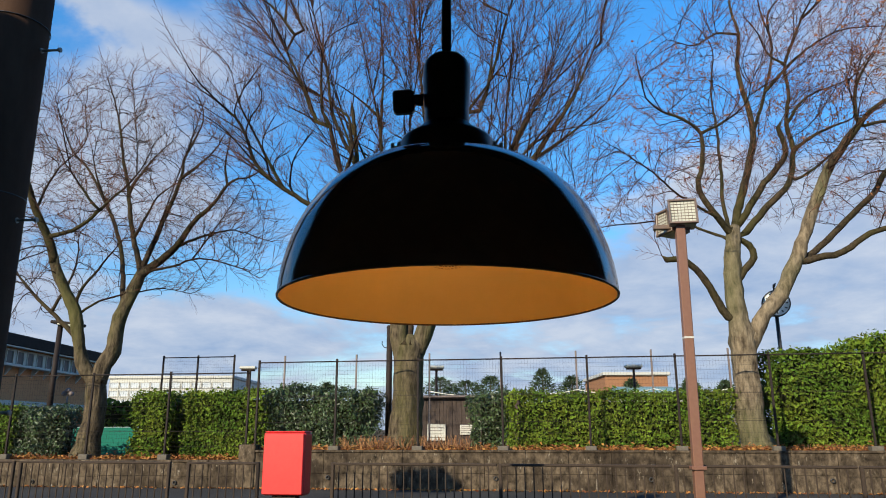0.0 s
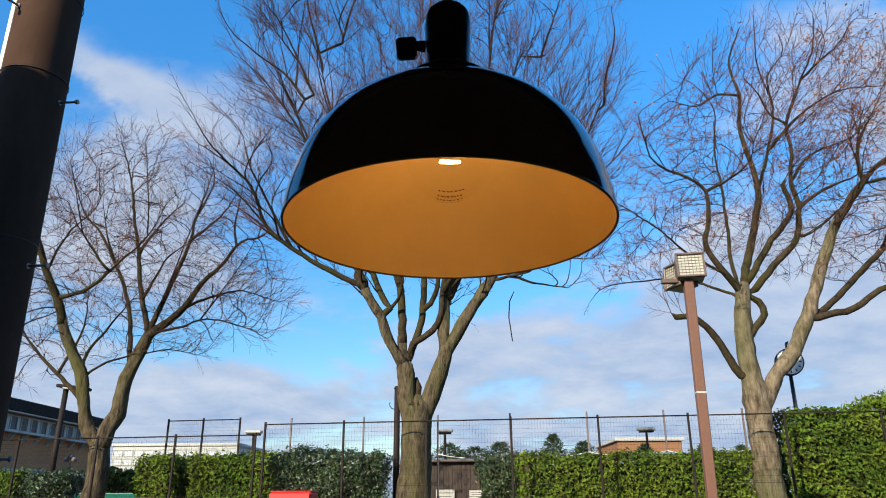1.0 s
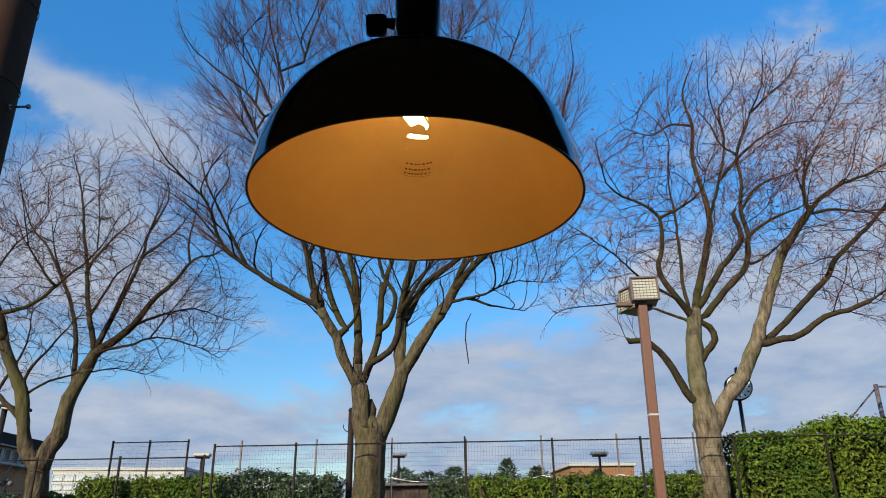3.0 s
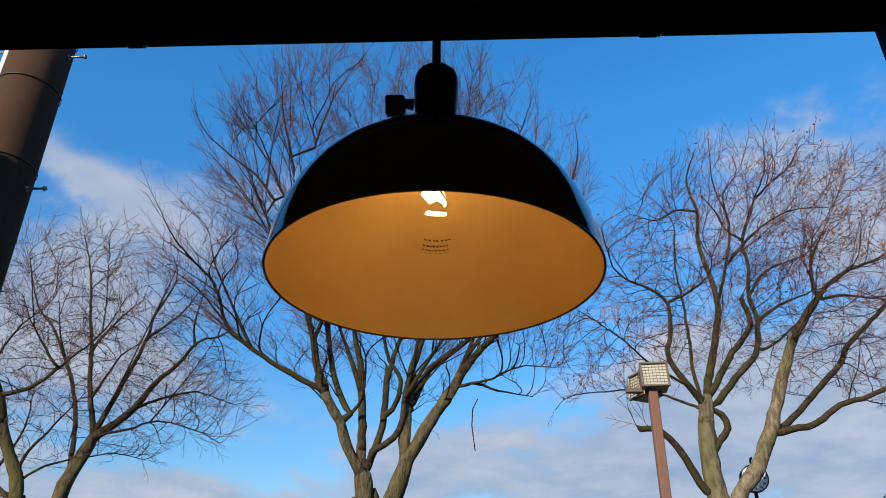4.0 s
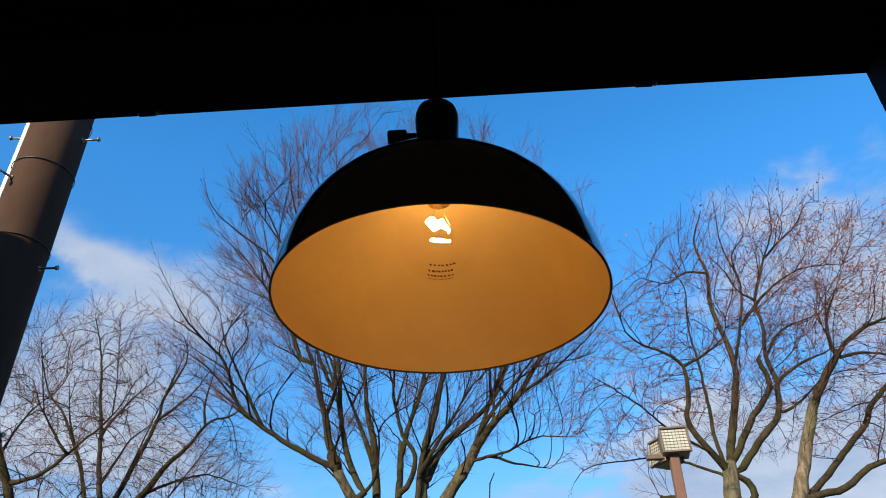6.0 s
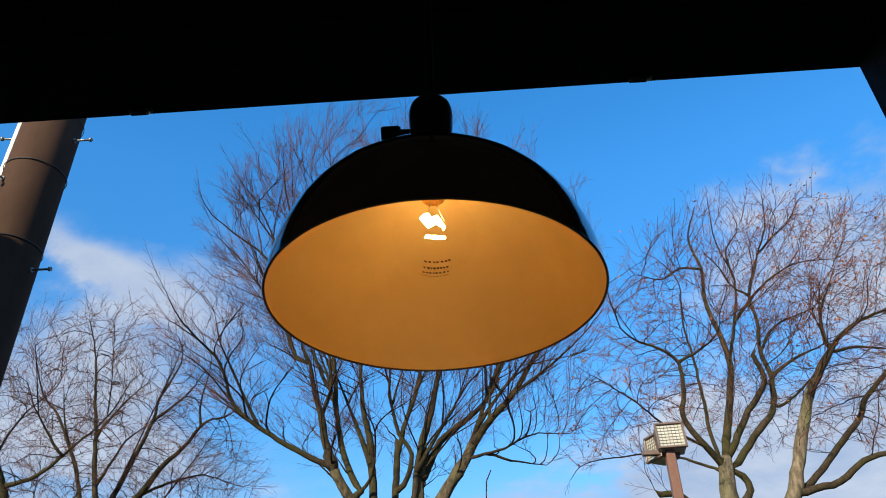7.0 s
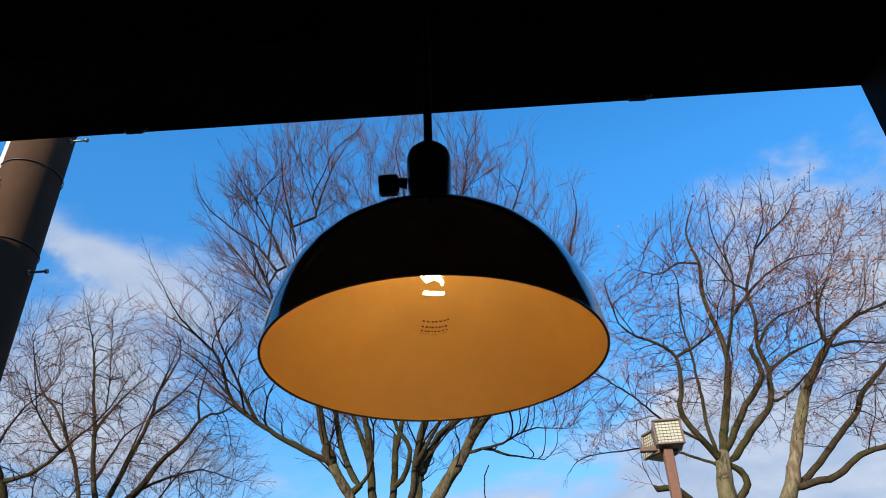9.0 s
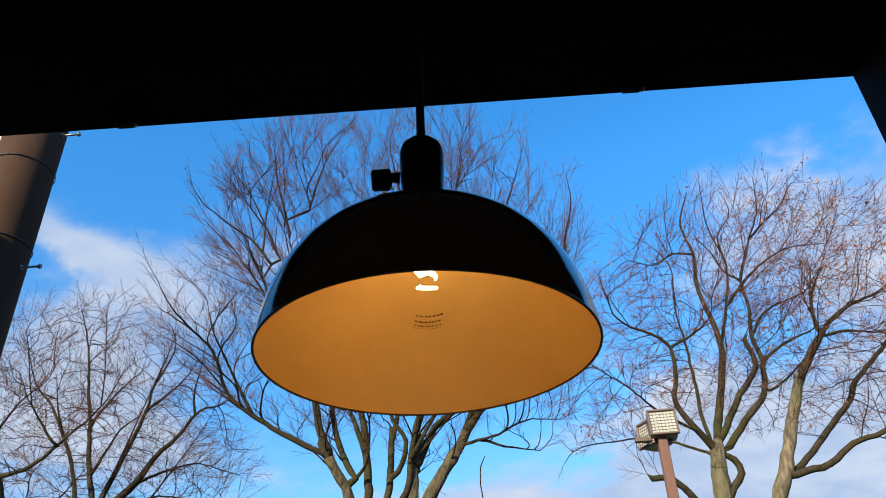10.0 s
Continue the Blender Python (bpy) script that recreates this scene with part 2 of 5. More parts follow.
M_BACKPOST = pm("grey_brown_post", (0.10, 0.08, 0.075), (0.15, 0.12, 0.11), 30, 0.55, 0.1)
M_RAIL = pm("brown_rail_paint", (0.032, 0.023, 0.017), (0.050, 0.037, 0.027), 30, 0.6, 0.15, stain=(0.036, 0.026, 0.020), stain_scale=5)
M_FLOODPOLE = pm("red_brown_pole_paint", (0.140, 0.066, 0.038), (0.170, 0.084, 0.050), 18, 0.5, 0.1, stain=(0.15, 0.066, 0.045), stain_scale=3)
M_WHITE = pm("white_paint", (0.38, 0.385, 0.34), (0.45, 0.455, 0.41), 25, 0.5, 0.08, stain=(0.39, 0.39, 0.36), stain_scale=2)
M_DIFFUSER = pm("lamp_diffuser", (0.40, 0.41, 0.33), (0.48, 0.48, 0.40), 12, 0.3, 0.05, stain=(0.33, 0.33, 0.26), stain_scale=5)
M_LAMPFRAME = pm("bronze_frame", (0.10, 0.07, 0.05), (0.15, 0.105, 0.08), 30, 0.4, 0.1)
M_RED = pm("red_enamel_paint", (0.56, 0.020, 0.018), (0.61, 0.032, 0.026), 20, 0.38, 0.04, stain=(0.50, 0.02, 0.018), stain_scale=3)
M_POLE = pm("brown_steel_pole", (0.054, 0.029, 0.018), (0.075, 0.043, 0.027), 9, 0.85, 0.12, stain=(0.042, 0.023, 0.014), stain_scale=2.2, stretch=(1, 1, 0.35))
M_PEG = pm("galvanised_peg", (0.16, 0.15, 0.13), (0.30, 0.28, 0.25), 60, 0.5, 0.2, metal=0.6)
M_CONDUIT = pm("pale_conduit", (0.62, 0.60, 0.52), (0.72, 0.70, 0.62), 14, 0.55, 0.1)
M_TAN = pm("tan_render", (0.46, 0.21, 0.095), (0.52, 0.25, 0.12), 2, 0.85, 0.1, stain=(0.34, 0.17, 0.085), stain_scale=0.3)
M_ROOF = pm("dark_roof_sheet", (0.018, 0.015, 0.014), (0.030, 0.026, 0.024), 3, 0.75, 0.2)
M_PANE = pm("dark_window_pane", (0.035, 0.040, 0.045), (0.06, 0.065, 0.07), 2, 0.5, 0)
M_PALEPANE = pm("pale_window_pane", (0.42, 0.47, 0.50), (0.52, 0.56, 0.58), 1.5, 0.2, 0)
M_OCHRE = pm("orange_brown_brick", (0.22, 0.112, 0.058), (0.27, 0.14, 0.076), 6, 0.85, 0.2, stain=(0.25, 0.13, 0.07), stain_scale=0.4)
M_TEAL = pm("teal_roof", (0.14, 0.24, 0.22), (0.18, 0.28, 0.26), 2, 0.5, 0.1)
M_NET = pm("green_windbreak_net", (0.008, 0.105, 0.075), (0.013, 0.135, 0.095), 40, 0.75, 0.3, stain=(0.01, 0.12, 0.09), stain_scale=1.2)
M_SHED = pm("dark_shed_boards", (0.055, 0.042, 0.036), (0.085, 0.066, 0.056), 8, 0.8, 0.2, stain=(0.04, 0.03, 0.027))
M_CLOCKFACE = pm("clock_dial", (0.55, 0.60, 0.58), (0.63, 0.67, 0.65), 9, 0.35, 0.02)
M_BLACK = pm("black_paint", (0.015, 0.015, 0.015), (0.025, 0.025, 0.025), 30, 0.5, 0.1)

# ---- mesh helpers ----


class Shape:
    """Vertices and faces gathered for one mesh."""

    def __init__(self):
        self.v, self.f, self.smooth = [], [], []

    def add(self, v, f, smooth=False):
        k = len(self.v)
        self.v += [tuple(p) for p in v]
        self.f += [tuple(i + k for i in q) for q in f]
        self.smooth += [smooth] * len(f)
        return self

    def box(self, c, s, bev=0.0, m=None):
        """A block with chamfered edges, centre c and size s."""
        c, h = Vector(c), Vector(s) / 2
        b = min(bev, min(h) * 0.9)
        sg = [(x, y, z) for x in (-1, 1) for y in (-1, 1) for z in (-1, 1)]
        if b <= 0:
            v = [Vector((x * h.x, y * h.y, z * h.z)) for x, y, z in sg]
            f = [(0, 1, 3, 2), (4, 6, 7, 5), (0, 4, 5, 1), (2, 3, 7, 6), (0, 2, 6, 4), (1, 5, 7, 3)]
        else:
            v, ix = [], {}
            for s3 in sg:
                for a in range(3):
                    ix[s3, a] = len(v)
                    v.append(Vector([s3[k] * (h[k] - (0 if k == a else b)) for k in range(3)]))
            f = []
            for a in range(3):
                p, q = [k for k in range(3) if k != a]
                for w in (-1, 1):
                    ring = []
                    for i, j in ((-1, -1), (1, -1), (1, 1), (-1, 1)):
                        s3 = [0, 0, 0]
                        s3[a], s3[p], s3[q] = w, i, j
                        ring.append(ix[tuple(s3), a])
                    f.append(tuple(ring if (w > 0) == (a != 1) else ring[::-1]))
                for i in (-1, 1):
                    for j in (-1, 1):
                        e = []
                        for w in (-1, 1):
                            s3 = [0, 0, 0]
                            s3[a], s3[p], s3[q] = w, i, j
                            e.append(tuple(s3))
                        r = (ix[e[0], p], ix[e[1], p], ix[e[1], q], ix[e[0], q])
                        f.append(r if (i * j > 0) == (a != 1) else r[::-1])
            for s3 in sg:
                r = (ix[s3, 0], ix[s3, 1], ix[s3, 2])
                f.append(r if s3[0] * s3[1] * s3[2] > 0 else r[::-1])
        m = Matrix.Translation(c) @ (m or Matrix())
        return self.add([m @ p for p in v], f)

    def tube(self, pts, radii, sides=8, cap=True, smooth=True):
        """A round bar along points; radii is one number or one for each point."""
        pts = [Vector(p) for p in pts]
        if isinstance(radii, (int, float)):
            radii = [radii] * len(pts)
        v, f = [], []
        side = None
        for i, p in enumerate(pts):
            d = (pts[min(i + 1, len(pts) - 1)] - pts[max(i - 1, 0)]).normalized()
            if side is None:
                side = d.cross(Vector((0.31, 0.87, 0.2)) if abs(d.z) > 0.9 else Vector((0, 0, 1))).normalized()
            side = (side - d * side.dot(d)).normalized()
            up2 = d.cross(side)
            for k in range(sides):
                a = 2 * math.pi * k / sides
                v.append(p + (side * math.cos(a) + up2 * math.sin(a)) * radii[i])
        for i in range(len(pts) - 1):
            for k in range(sides):
                a, b = i * sides + k, i * sides + (k + 1) % sides
                f.append((a, b, b + sides, a + sides))
        self.add(v, f, smooth)
        if cap:
            n = len(self.v) - len(v)
            self.f += [tuple(n + k for k in range(sides))[::-1], tuple(n + len(v) - sides + k for k in range(sides))]
            self.smooth += [False, False]
        return self

    def lathe(self, prof, centre=(0, 0, 0), sides=48):
        """A turned form about z from (radius, height) pairs."""
        c, v, f = Vector(centre), [], []
        for r, z in prof:
            for k in range(sides):
                a = 2 * math.pi * k / sides
                v.append(c + Vector((r * math.cos(a), r * math.sin(a), z)))
        for i in range(len(prof) - 1):
            for k in range(sides):
                a, b = i * sides + k, i * sides + (k + 1) % sides
                f.append((a, b, b + sides, a + sides))
        return self.add(v, f, True)

    def mesh(self, name, mat):
        me = bpy.data.meshes.new(name)
        me.from_pydata(self.v, [], self.f)
        me.polygons.foreach_set("use_smooth", self.smooth)
        me.materials.append(mat)
        me.update()
        return me


def part(name, shape, mat, parent=None, label="", kind=""):
    """One mesh object; a part if it has a parent."""
    ob = new(name, shape.mesh(name, mat))
    if parent:
        ob.parent = parent
    return tagged(ob, label=label, kind=kind)


def thing(name, label, category, group="", kind="", at=(0, 0, 0), turn=0.0):
    """An empty at a thing's base, to parent its parts."""
    ob = new(name)
    ob.empty_display_size = 0.1
    ob.matrix_basis = pose(*at, 0, 0, turn)
    return tagged(ob, label=label, category=category, group=group, kind=kind)


def raw(v, f, smooth=False):
    s = Shape()
    s.v, s.f, s.smooth = v, f, [smooth] * len(f)
    return s

# ---- large structure ----
SLOPE = -0.1456


def fence_y(x):
    """The fence's line on the ground."""
    return 17.045 + SLOPE * x


FENCE_TURN = math.degrees(math.atan(SLOPE))

g = Shape()
g.add([(-1500, -600, 0), (1500, -600, 0), (1500, 2500, 0), (-1500, 2500, 0)], [(0, 1, 2, 3)])
tagged(part("ground", g, M_ASPHALT), label="grey asphalt road in front of the wall", category="ground", kind="structure")

# the raised bank behind the wall
s = Shape()
WALL_STEP = -4.55


def bank(x0, x1, z):
    y0, y1 = fence_y(x0) + 0.05, fence_y(x1) + 0.05
    s.add([(x0, y0, 0.0), (x1, y1, 0.0), (x1, 1800, 0.0), (x0, 1800, 0.0), (x0, y0, z), (x1, y1, z), (x1, 1800, z), (x0, 1800, z)],
          [(4, 5, 6, 7), (0, 1, 5, 4), (1, 2, 6, 5), (3, 0, 4, 7)])


bank(-900, WALL_STEP, 0.58)
bank(WALL_STEP + 0.002, 900, 0.80)
tagged(part("bank", s, M_SOIL), label="raised earth bank strewn with leaves behind the wall", category="ground", kind="structure")

# retaining wall of cast panels with open joints
wall = thing("retaining_wall", "weathered dark-stained concrete retaining wall with weep holes", "wall", kind="structure")
rnd = random.Random(5)


def wall_run(x0, x1, top, n):
    for i in range(n):
        a, b = x0 + (x1 - x0) * i / n, x0 + (x1 - x0) * (i + 1) / n
        mid = (a + b) / 2
        length = (b - a) / math.cos(math.radians(FENCE_TURN)) - 0.006
        sh = Shape()
        off = rnd.uniform(-0.006, 0.006)
        m = pose(0, 0, 0, 0, 0, FENCE_TURN)
        lift1 = top * rnd.uniform(0.40, 0.46)
        sh.box((0, off, -top / 2 + lift1 / 2), (length, 0.26, lift1), 0.005, m)
        sh.box((0, off + 0.006, lift1 / 2 + 0.002), (length - 0.002, 0.26, top - lift1 - 0.004), 0.005, m)
        sh.box((0, off - 0.015, top / 2 + 0.012), (length, 0.275, 0.05), 0.012, m)
        p = part("panel", sh, M_CONCRETE, wall)
        p.location = (mid, fence_y(mid) - 0.17, top / 2)


wall_run(-22.0, WALL_STEP, 0.59, 19)
wall_run(WALL_STEP + 0.01, 21.0, 0.82, 28)
sh = Shape().box((0, 0, 0), (0.40, 0.34, 0.98), 0.02, pose(0, 0, 0, 0, 0, FENCE_TURN))
p = part("end_block", sh, M_CONCRETE, wall)
p.location = (WALL_STEP, fence_y(WALL_STEP) - 0.17, 0.49)
for x in (-9.9, -6.28, -2.62, 1.16, 4.45, 8.05):
    sh = Shape().lathe([(0.030, 0), (0.048, 0), (0.048, 0.05), (0.030, 0.05), (0.030, 0.0)], sides=14)
    p = part("weep_hole", sh, M_BLACK, wall, "dark drain pipe mouth")
    p.matrix_basis = pose(x, fence_y(x) - 0.293, 0.26 if x > WALL_STEP else 0.12, 90, 0, FENCE_TURN)

# the building the lamp hangs in: front wall with a wide opening, pale unseen room
TILT = math.degrees(math.atan(-0.0762))


def beam_y(x):
    return 1.446 - 0.0762 * x


def room_box(name, c, sz, mat, label, kind="structure", bev=0.01, category="wall"):
    ob = part(name, Shape().box((0, 0, 0), sz, bev), mat)
    ob.matrix_basis = pose(c[0], c[1], c[2], 0, 0, TILT)
    return tagged(ob, label=label, category=category, kind=kind)


def along(u, v):
    """A spot in the room: u along the front wall, v out through it."""
    a = math.radians(TILT)
    return u * math.cos(a) - v * math.sin(a), 1.446 + u * math.sin(a) + v * math.cos(a)


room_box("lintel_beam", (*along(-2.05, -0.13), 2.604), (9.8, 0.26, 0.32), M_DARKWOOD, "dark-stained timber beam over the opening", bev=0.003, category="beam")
room_box("wall_front_upper", (*along(-2.05, -0.12), 3.92), (9.8, 0.20, 2.32), M_CLADDING, "unseen brown clad front wall above the opening, sized for its shadow")
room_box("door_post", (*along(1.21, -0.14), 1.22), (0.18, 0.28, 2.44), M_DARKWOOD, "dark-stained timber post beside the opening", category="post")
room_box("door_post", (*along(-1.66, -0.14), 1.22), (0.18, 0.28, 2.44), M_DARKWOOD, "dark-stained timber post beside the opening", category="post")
room_box("wall_front_east", (*along(2.125, -0.15), 1.22), (1.65, 0.2, 2.44), M_ROOMWALL, "pale plastered front wall")
room_box("wall_front_west", (*along(-4.35, -0.15), 1.22), (5.20, 0.2, 2.44), M_ROOMWALL, "pale plastered front wall")
# Unseen side and back walls, set close to bounce light onto the lamp.
room_box("wall_east", (*along(1.95, -1.45), 1.39), (0.18, 2.35, 2.74), M_ROOMWALL, "unseen pale plastered side wall, set close to bounce light")
room_box("wall_west", (*along(-2.45, -1.45), 1.39), (0.18, 2.35, 2.74), M_ROOMWALL, "unseen pale plastered side wall, set close to bounce light")
room_box("wall_back", (*along(-0.25, -2.72), 1.39), (4.58, 0.18, 2.74), M_ROOMWALL, "unseen pale plastered back wall, set close to bounce light")
room_box("ceiling", (*along(-2.05, -2.87), 2.82), (9.8, 5.22, 0.12), M_CEILING, "brown boarded ceiling", category="ceiling")
room_box("floor", (*along(-2.05, -2.8), 0.012), (9.8, 5.6, 0.05), M_FLOOR, "worn brown boarded floor", category="floor")
# Roof and upper walls are unseen, sized to shade the thick pole.
room_box("roof", (*along(-2.05, -2.8), 5.14), (10.0, 5.8, 0.12), M_ROOF, "unseen dark sheet roof, sized for its shadow", category="roof")
room_box("wall_upper_west", (*along(-6.86, -2.86), 4.00), (0.2, 5.2, 2.16), M_CLADDING, "unseen brown clad upper side wall")
room_box("wall_upper_east", (*along(2.76, -2.86), 4.00), (0.2, 5.2, 2.16), M_CLADDING, "unseen brown clad upper side wall")
room_box("wall_upper_back", (*along(-2.05, -5.55), 4.00), (9.8, 0.2, 2.16), M_CLADDING, "unseen brown clad upper back wall")

# Unseen block added to keep the pole's lower part in shade.
room_box("pole_shade_block", (*along(-5.75, -1.6), 5.42), (2.2, 3.2, 0.44), M_CLADDING, "unseen brown block added to shade the thick pole")

# a slim metal drip edge and two clips on the beam's underside
drip = thing("drip_edge", "thin grey metal strip along the dark beam", "trim", kind="structure", at=(*along(-2.0, 0.003), 2.4505), turn=TILT)
part("strip", Shape().box((0, 0, 0), (9.7, 0.006, 0.012), 0.001), M_FENCE, drip)
for u in (-0.745, 0.56):
    clip = thing("beam_clip", "small dark cable clip under the beam", "clip", group="clips under the beam", at=(*along(u, -0.012), 2.437), turn=TILT)
    part("saddle", Shape().box((0, 0, 0), (0.048, 0.02, 0.014), 0.004), M_BLACK, clip)
    part("tab", Shape().box((0.026, 0, 0.003), (0.02, 0.018, 0.006), 0.002), M_BLACK, clip)
    part("screw", Shape().lathe([(0.0, -0.010), (0.004, -0.009), (0.005, -0.006), (0.005, 0.0)], (0.026, 0, 0.001), 10), M_STEEL, clip)

# ---- the pendant lamp ----
pendant = thing("pendant_lamp", "glossy black enamel dome pendant lamp, lit, its white inside coloured for the glow", "lamp", at=LAMP)
prof = [(0.1800, 0.000), (0.1795, 0.011), (0.1770, 0.028), (0.1722, 0.048), (0.1655, 0.068), (0.1560, 0.0875), (0.1435, 0.106), (0.1280, 0.1225),
        (0.1090, 0.137), (0.0880, 0.148), (0.0650, 0.1555), (0.0400, 0.159), (0.0200, 0.160)]
outer = Shape().lathe(prof, sides=128)
part("shade", outer, M_ENAMEL, pendant, "glossy black enamel dome, the room's reflection put in its colour")
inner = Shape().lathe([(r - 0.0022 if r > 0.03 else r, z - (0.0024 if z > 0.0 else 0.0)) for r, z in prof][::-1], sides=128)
part("lining", inner, M_ENAMEL_IN, pendant, "white enamel inside of the shade, the bulb's warm glow put in its colour")
rim = Shape()
n = 128
rim.tube([(0.1793 * math.cos(2 * math.pi * k / n), 0.1793 * math.sin(2 * math.pi * k / n), -0.0004) for k in range(n + 1)], 0.0015, 8, cap=False)
part("rim", rim, M_ENAMEL, pendant, "rolled black rim")
flange = [(0.02, 0.157), (0.0530, 0.158), (0.0540, 0.161), (0.0535, 0.178), (0.0510, 0.183), (0.0440, 0.188), (0.0350, 0.194), (0.0285, 0.201), (0.02, 0.202)]
part("gallery", Shape().lathe(flange, sides=48), M_BAKELITE, pendant, "stepped black holder collar")
socket = [(0.02, 0.195), (0.0250, 0.197), (0.0252, 0.204), (0.0258, 0.2155), (0.0254, 0.217), (0.0262, 0.232), (0.0272, 0.252), (0.0276, 0.264), (0.0270, 0.274), (0.0252, 0.281), (0.0205, 0.2865), (0.013, 0.2895), (0.0055, 0.291)]
part("socket", Shape().lathe(socket, sides=48), M_BAKELITE, pendant, "black bakelite lamp holder")
key = part("switch_key", Shape().box((-0.0495, -0.004, 0.2300), (0.0245, 0.012, 0.029), 0.003, pose(0, 0, 0, 0, -4, 0)), M_BAKELITE, pendant, "square black turn switch")
part("stem", Shape().tube([(-0.027, -0.003, 0.233), (-0.041, -0.004, 0.234)], [0.0075, 0.0055], 14), M_BAKELITE, key)
for a in (math.radians(183), math.radians(-4), math.radians(92)):
    d = Vector((math.cos(a), math.sin(a), 0))
    sc = Shape().tube([d * 0.051 + Vector((0, 0, 0.1755)), d * 0.060 + Vector((0, 0, 0.1755))], 0.0018, 8)
    sc.tube([d * 0.0595 + Vector((0, 0, 0.1755)), d * 0.0635 + Vector((0, 0, 0.1755))], 0.0045, 12)
    part("thumbscrew", sc, M_STEEL, pendant, "small steel thumbscrew")
    lug = Shape().box(d * 0.0525 + Vector((0, 0, 0.174)), (0.008, 0.012, 0.014), 0.002, pose(0, 0, 0, 0, 0, math.degrees(a)))
    part("lug", lug, M_STEEL, pendant)
part("cord", Shape().tube([(0, 0, 0.287), (0.0006, 0, 0.6), (0, 0, 0.9), (0, 0, 1.3155)], 0.0056, 12), M_CORD, pendant, "black flex")
part("ceiling_rose", Shape().lathe([(0.006, 1.285), (0.02, 1.288), (0.045, 1.300), (0.05, 1.3155)], sides=32), M_BAKELITE, pendant)
part("bulb_cap", Shape().lathe([(0.0135, 0.135), (0.0138, 0.158), (0.010, 0.160)] + [], sides=24), M_BRASS, pendant, "brass bulb cap")
R = 0.0475
gp = [(0.0132, 0.136), (0.0165, 0.130)] + [(R * math.sin(a), 0.083 + R * math.cos(a)) for a in [math.radians(28 + 152 * i / 22) for i in range(23)]]
bulb = part("bulb", Shape().lathe(gp, sides=48), M_GLASS, pendant, "clear glass globe bulb with a glowing filament")
bulb.visible_shadow = False
# Filament tubes are swollen to stand for the glare around them.
fil = Shape()
fil.tube([(-0.009, 0.003, 0.1125), (-0.0105, -0.003, 0.108), (-0.005, 0.004, 0.1045), (0.003, -0.004, 0.1030), (0.008, 0.003, 0.101)], [0.0040, 0.0062, 0.0066, 0.0054, 0.0030], 12)
part("filament", fil, M_FILAMENT, bulb, "bright zigzag filament, thickened for its glare")
link = Shape().tube([(0.008, 0.003, 0.101), (0.0110, 0.002, 0.097), (0.0105, 0.001, 0.092)], [0.0028, 0.0020, 0.0008], 8)
part("filament", link, M_FILAMENT, bulb, "bright zigzag filament, thickened for its glare")
fo = Shape().tube([(-0.0065, -0.002, 0.0835), (-0.0105, -0.004, 0.0800), (0.000, 0.000, 0.0815), (0.0120, 0.004, 0.0835)], [0.0010, 0.0018, 0.0023, 0.0018], 8)
part("filament", fo, M_FILAMENT, bulb, "bright zigzag filament, thickened for its glare")
st = Shape()
for sx in (-1, 1):
    st.tube([(sx * 0.003, 0, 0.135), (sx * 0.006, 0, 0.118), (sx * 0.0125, 0.0, 0.103)], 0.0005, 5)
part("support_wire", st, M_STEEL, bulb)
# faded print under the bulb: rows of short bars on the glass
stamp = Shape()
rr = random.Random(3)
for row in range(4):
    x = -0.015 + 0.001 * row
    while x < 0.014:
        w = rr.uniform(0.0010, 0.0030)
        y = 0.010 - row * 0.0088
        zc = lambda px, py: 0.083 - math.sqrt(max((R + 0.0003) ** 2 - px * px - py * py, 0))
        h = 0.0015 if row % 3 else 0.0010
        q = [(x, y - h), (x + w, y - h + 0.0006), (x + w, y + h + 0.0006), (x, y + h)]
        stamp.add([(px, py, zc(px, py)) for px, py in q], [(3, 2, 1, 0)])
        x += w + rr.uniform(0.0008, 0.0022)
part("print_bars", stamp, M_STAMP, bulb, "small worn brown print")

# ---- the thick pole with step pegs ----
PX, PY, PR = -3.12, 4.70, 0.226
pole = thing("utility_pole", "thick brown steel pole with step pegs and a pale conduit", "pole", at=(PX, PY, 0))
part("shaft", Shape().lathe([(PR + 0.012, 0), (PR + 0.010, 2), (PR, 4.5), (PR - 0.004, 5.9), (PR - 0.03, 5.96), (0.02, 5.98)], sides=64), M_POLE, pole)
for z in (1.6, 2.86, 4.16, 4.88, 5.46):
    part("strap", Shape().lathe([(PR + 0.004, -0.004), (PR + 0.009, -0.003), (PR + 0.009, 0.003), (PR + 0.004, 0.004)], (0, 0, z), 64), M_BLACK, pole, "thin dark steel strap")
for i in range(4):
    zr = 1.42 + 1.275 * i
    for ang, z in ((-4, zr), (184, zr + 0.02), (243, zr - 0.55)):
        a = math.radians(ang)
        d = Vector((math.cos(a), math.sin(a), 0))
        pg = Shape().tube([d * (PR - 0.01) + Vector((0, 0, z)), d * (PR + 0.137) + Vector((0, 0, z))], 0.009, 10)
        pg.tube([d * (PR + 0.133) + Vector((0, 0, z)), d * (PR + 0.15) + Vector((0, 0, z))], 0.018, 10)
        pg.tube([d * (PR - 0.002) + Vector((0, 0, z)), d * (PR + 0.01) + Vector((0, 0, z))], 0.02, 10)
        part("step_peg", pg, M_PEG, pole, "steel step peg")
cd = Shape().tube([(-PR - 0.0, -0.055, 0.0), (-PR - 0.0, -0.055, 5.9)], 0.034, 12)
part("conduit", cd, M_CONDUIT, pole, "pale plastic cable conduit")

# ---- flood light on its square pole ----
FX, FY = 3.60, 10.50
flood = thing("flood_light", "red-brown square lamp pole with two box lanterns", "street lamp", at=(FX, FY, 0), turn=-4)
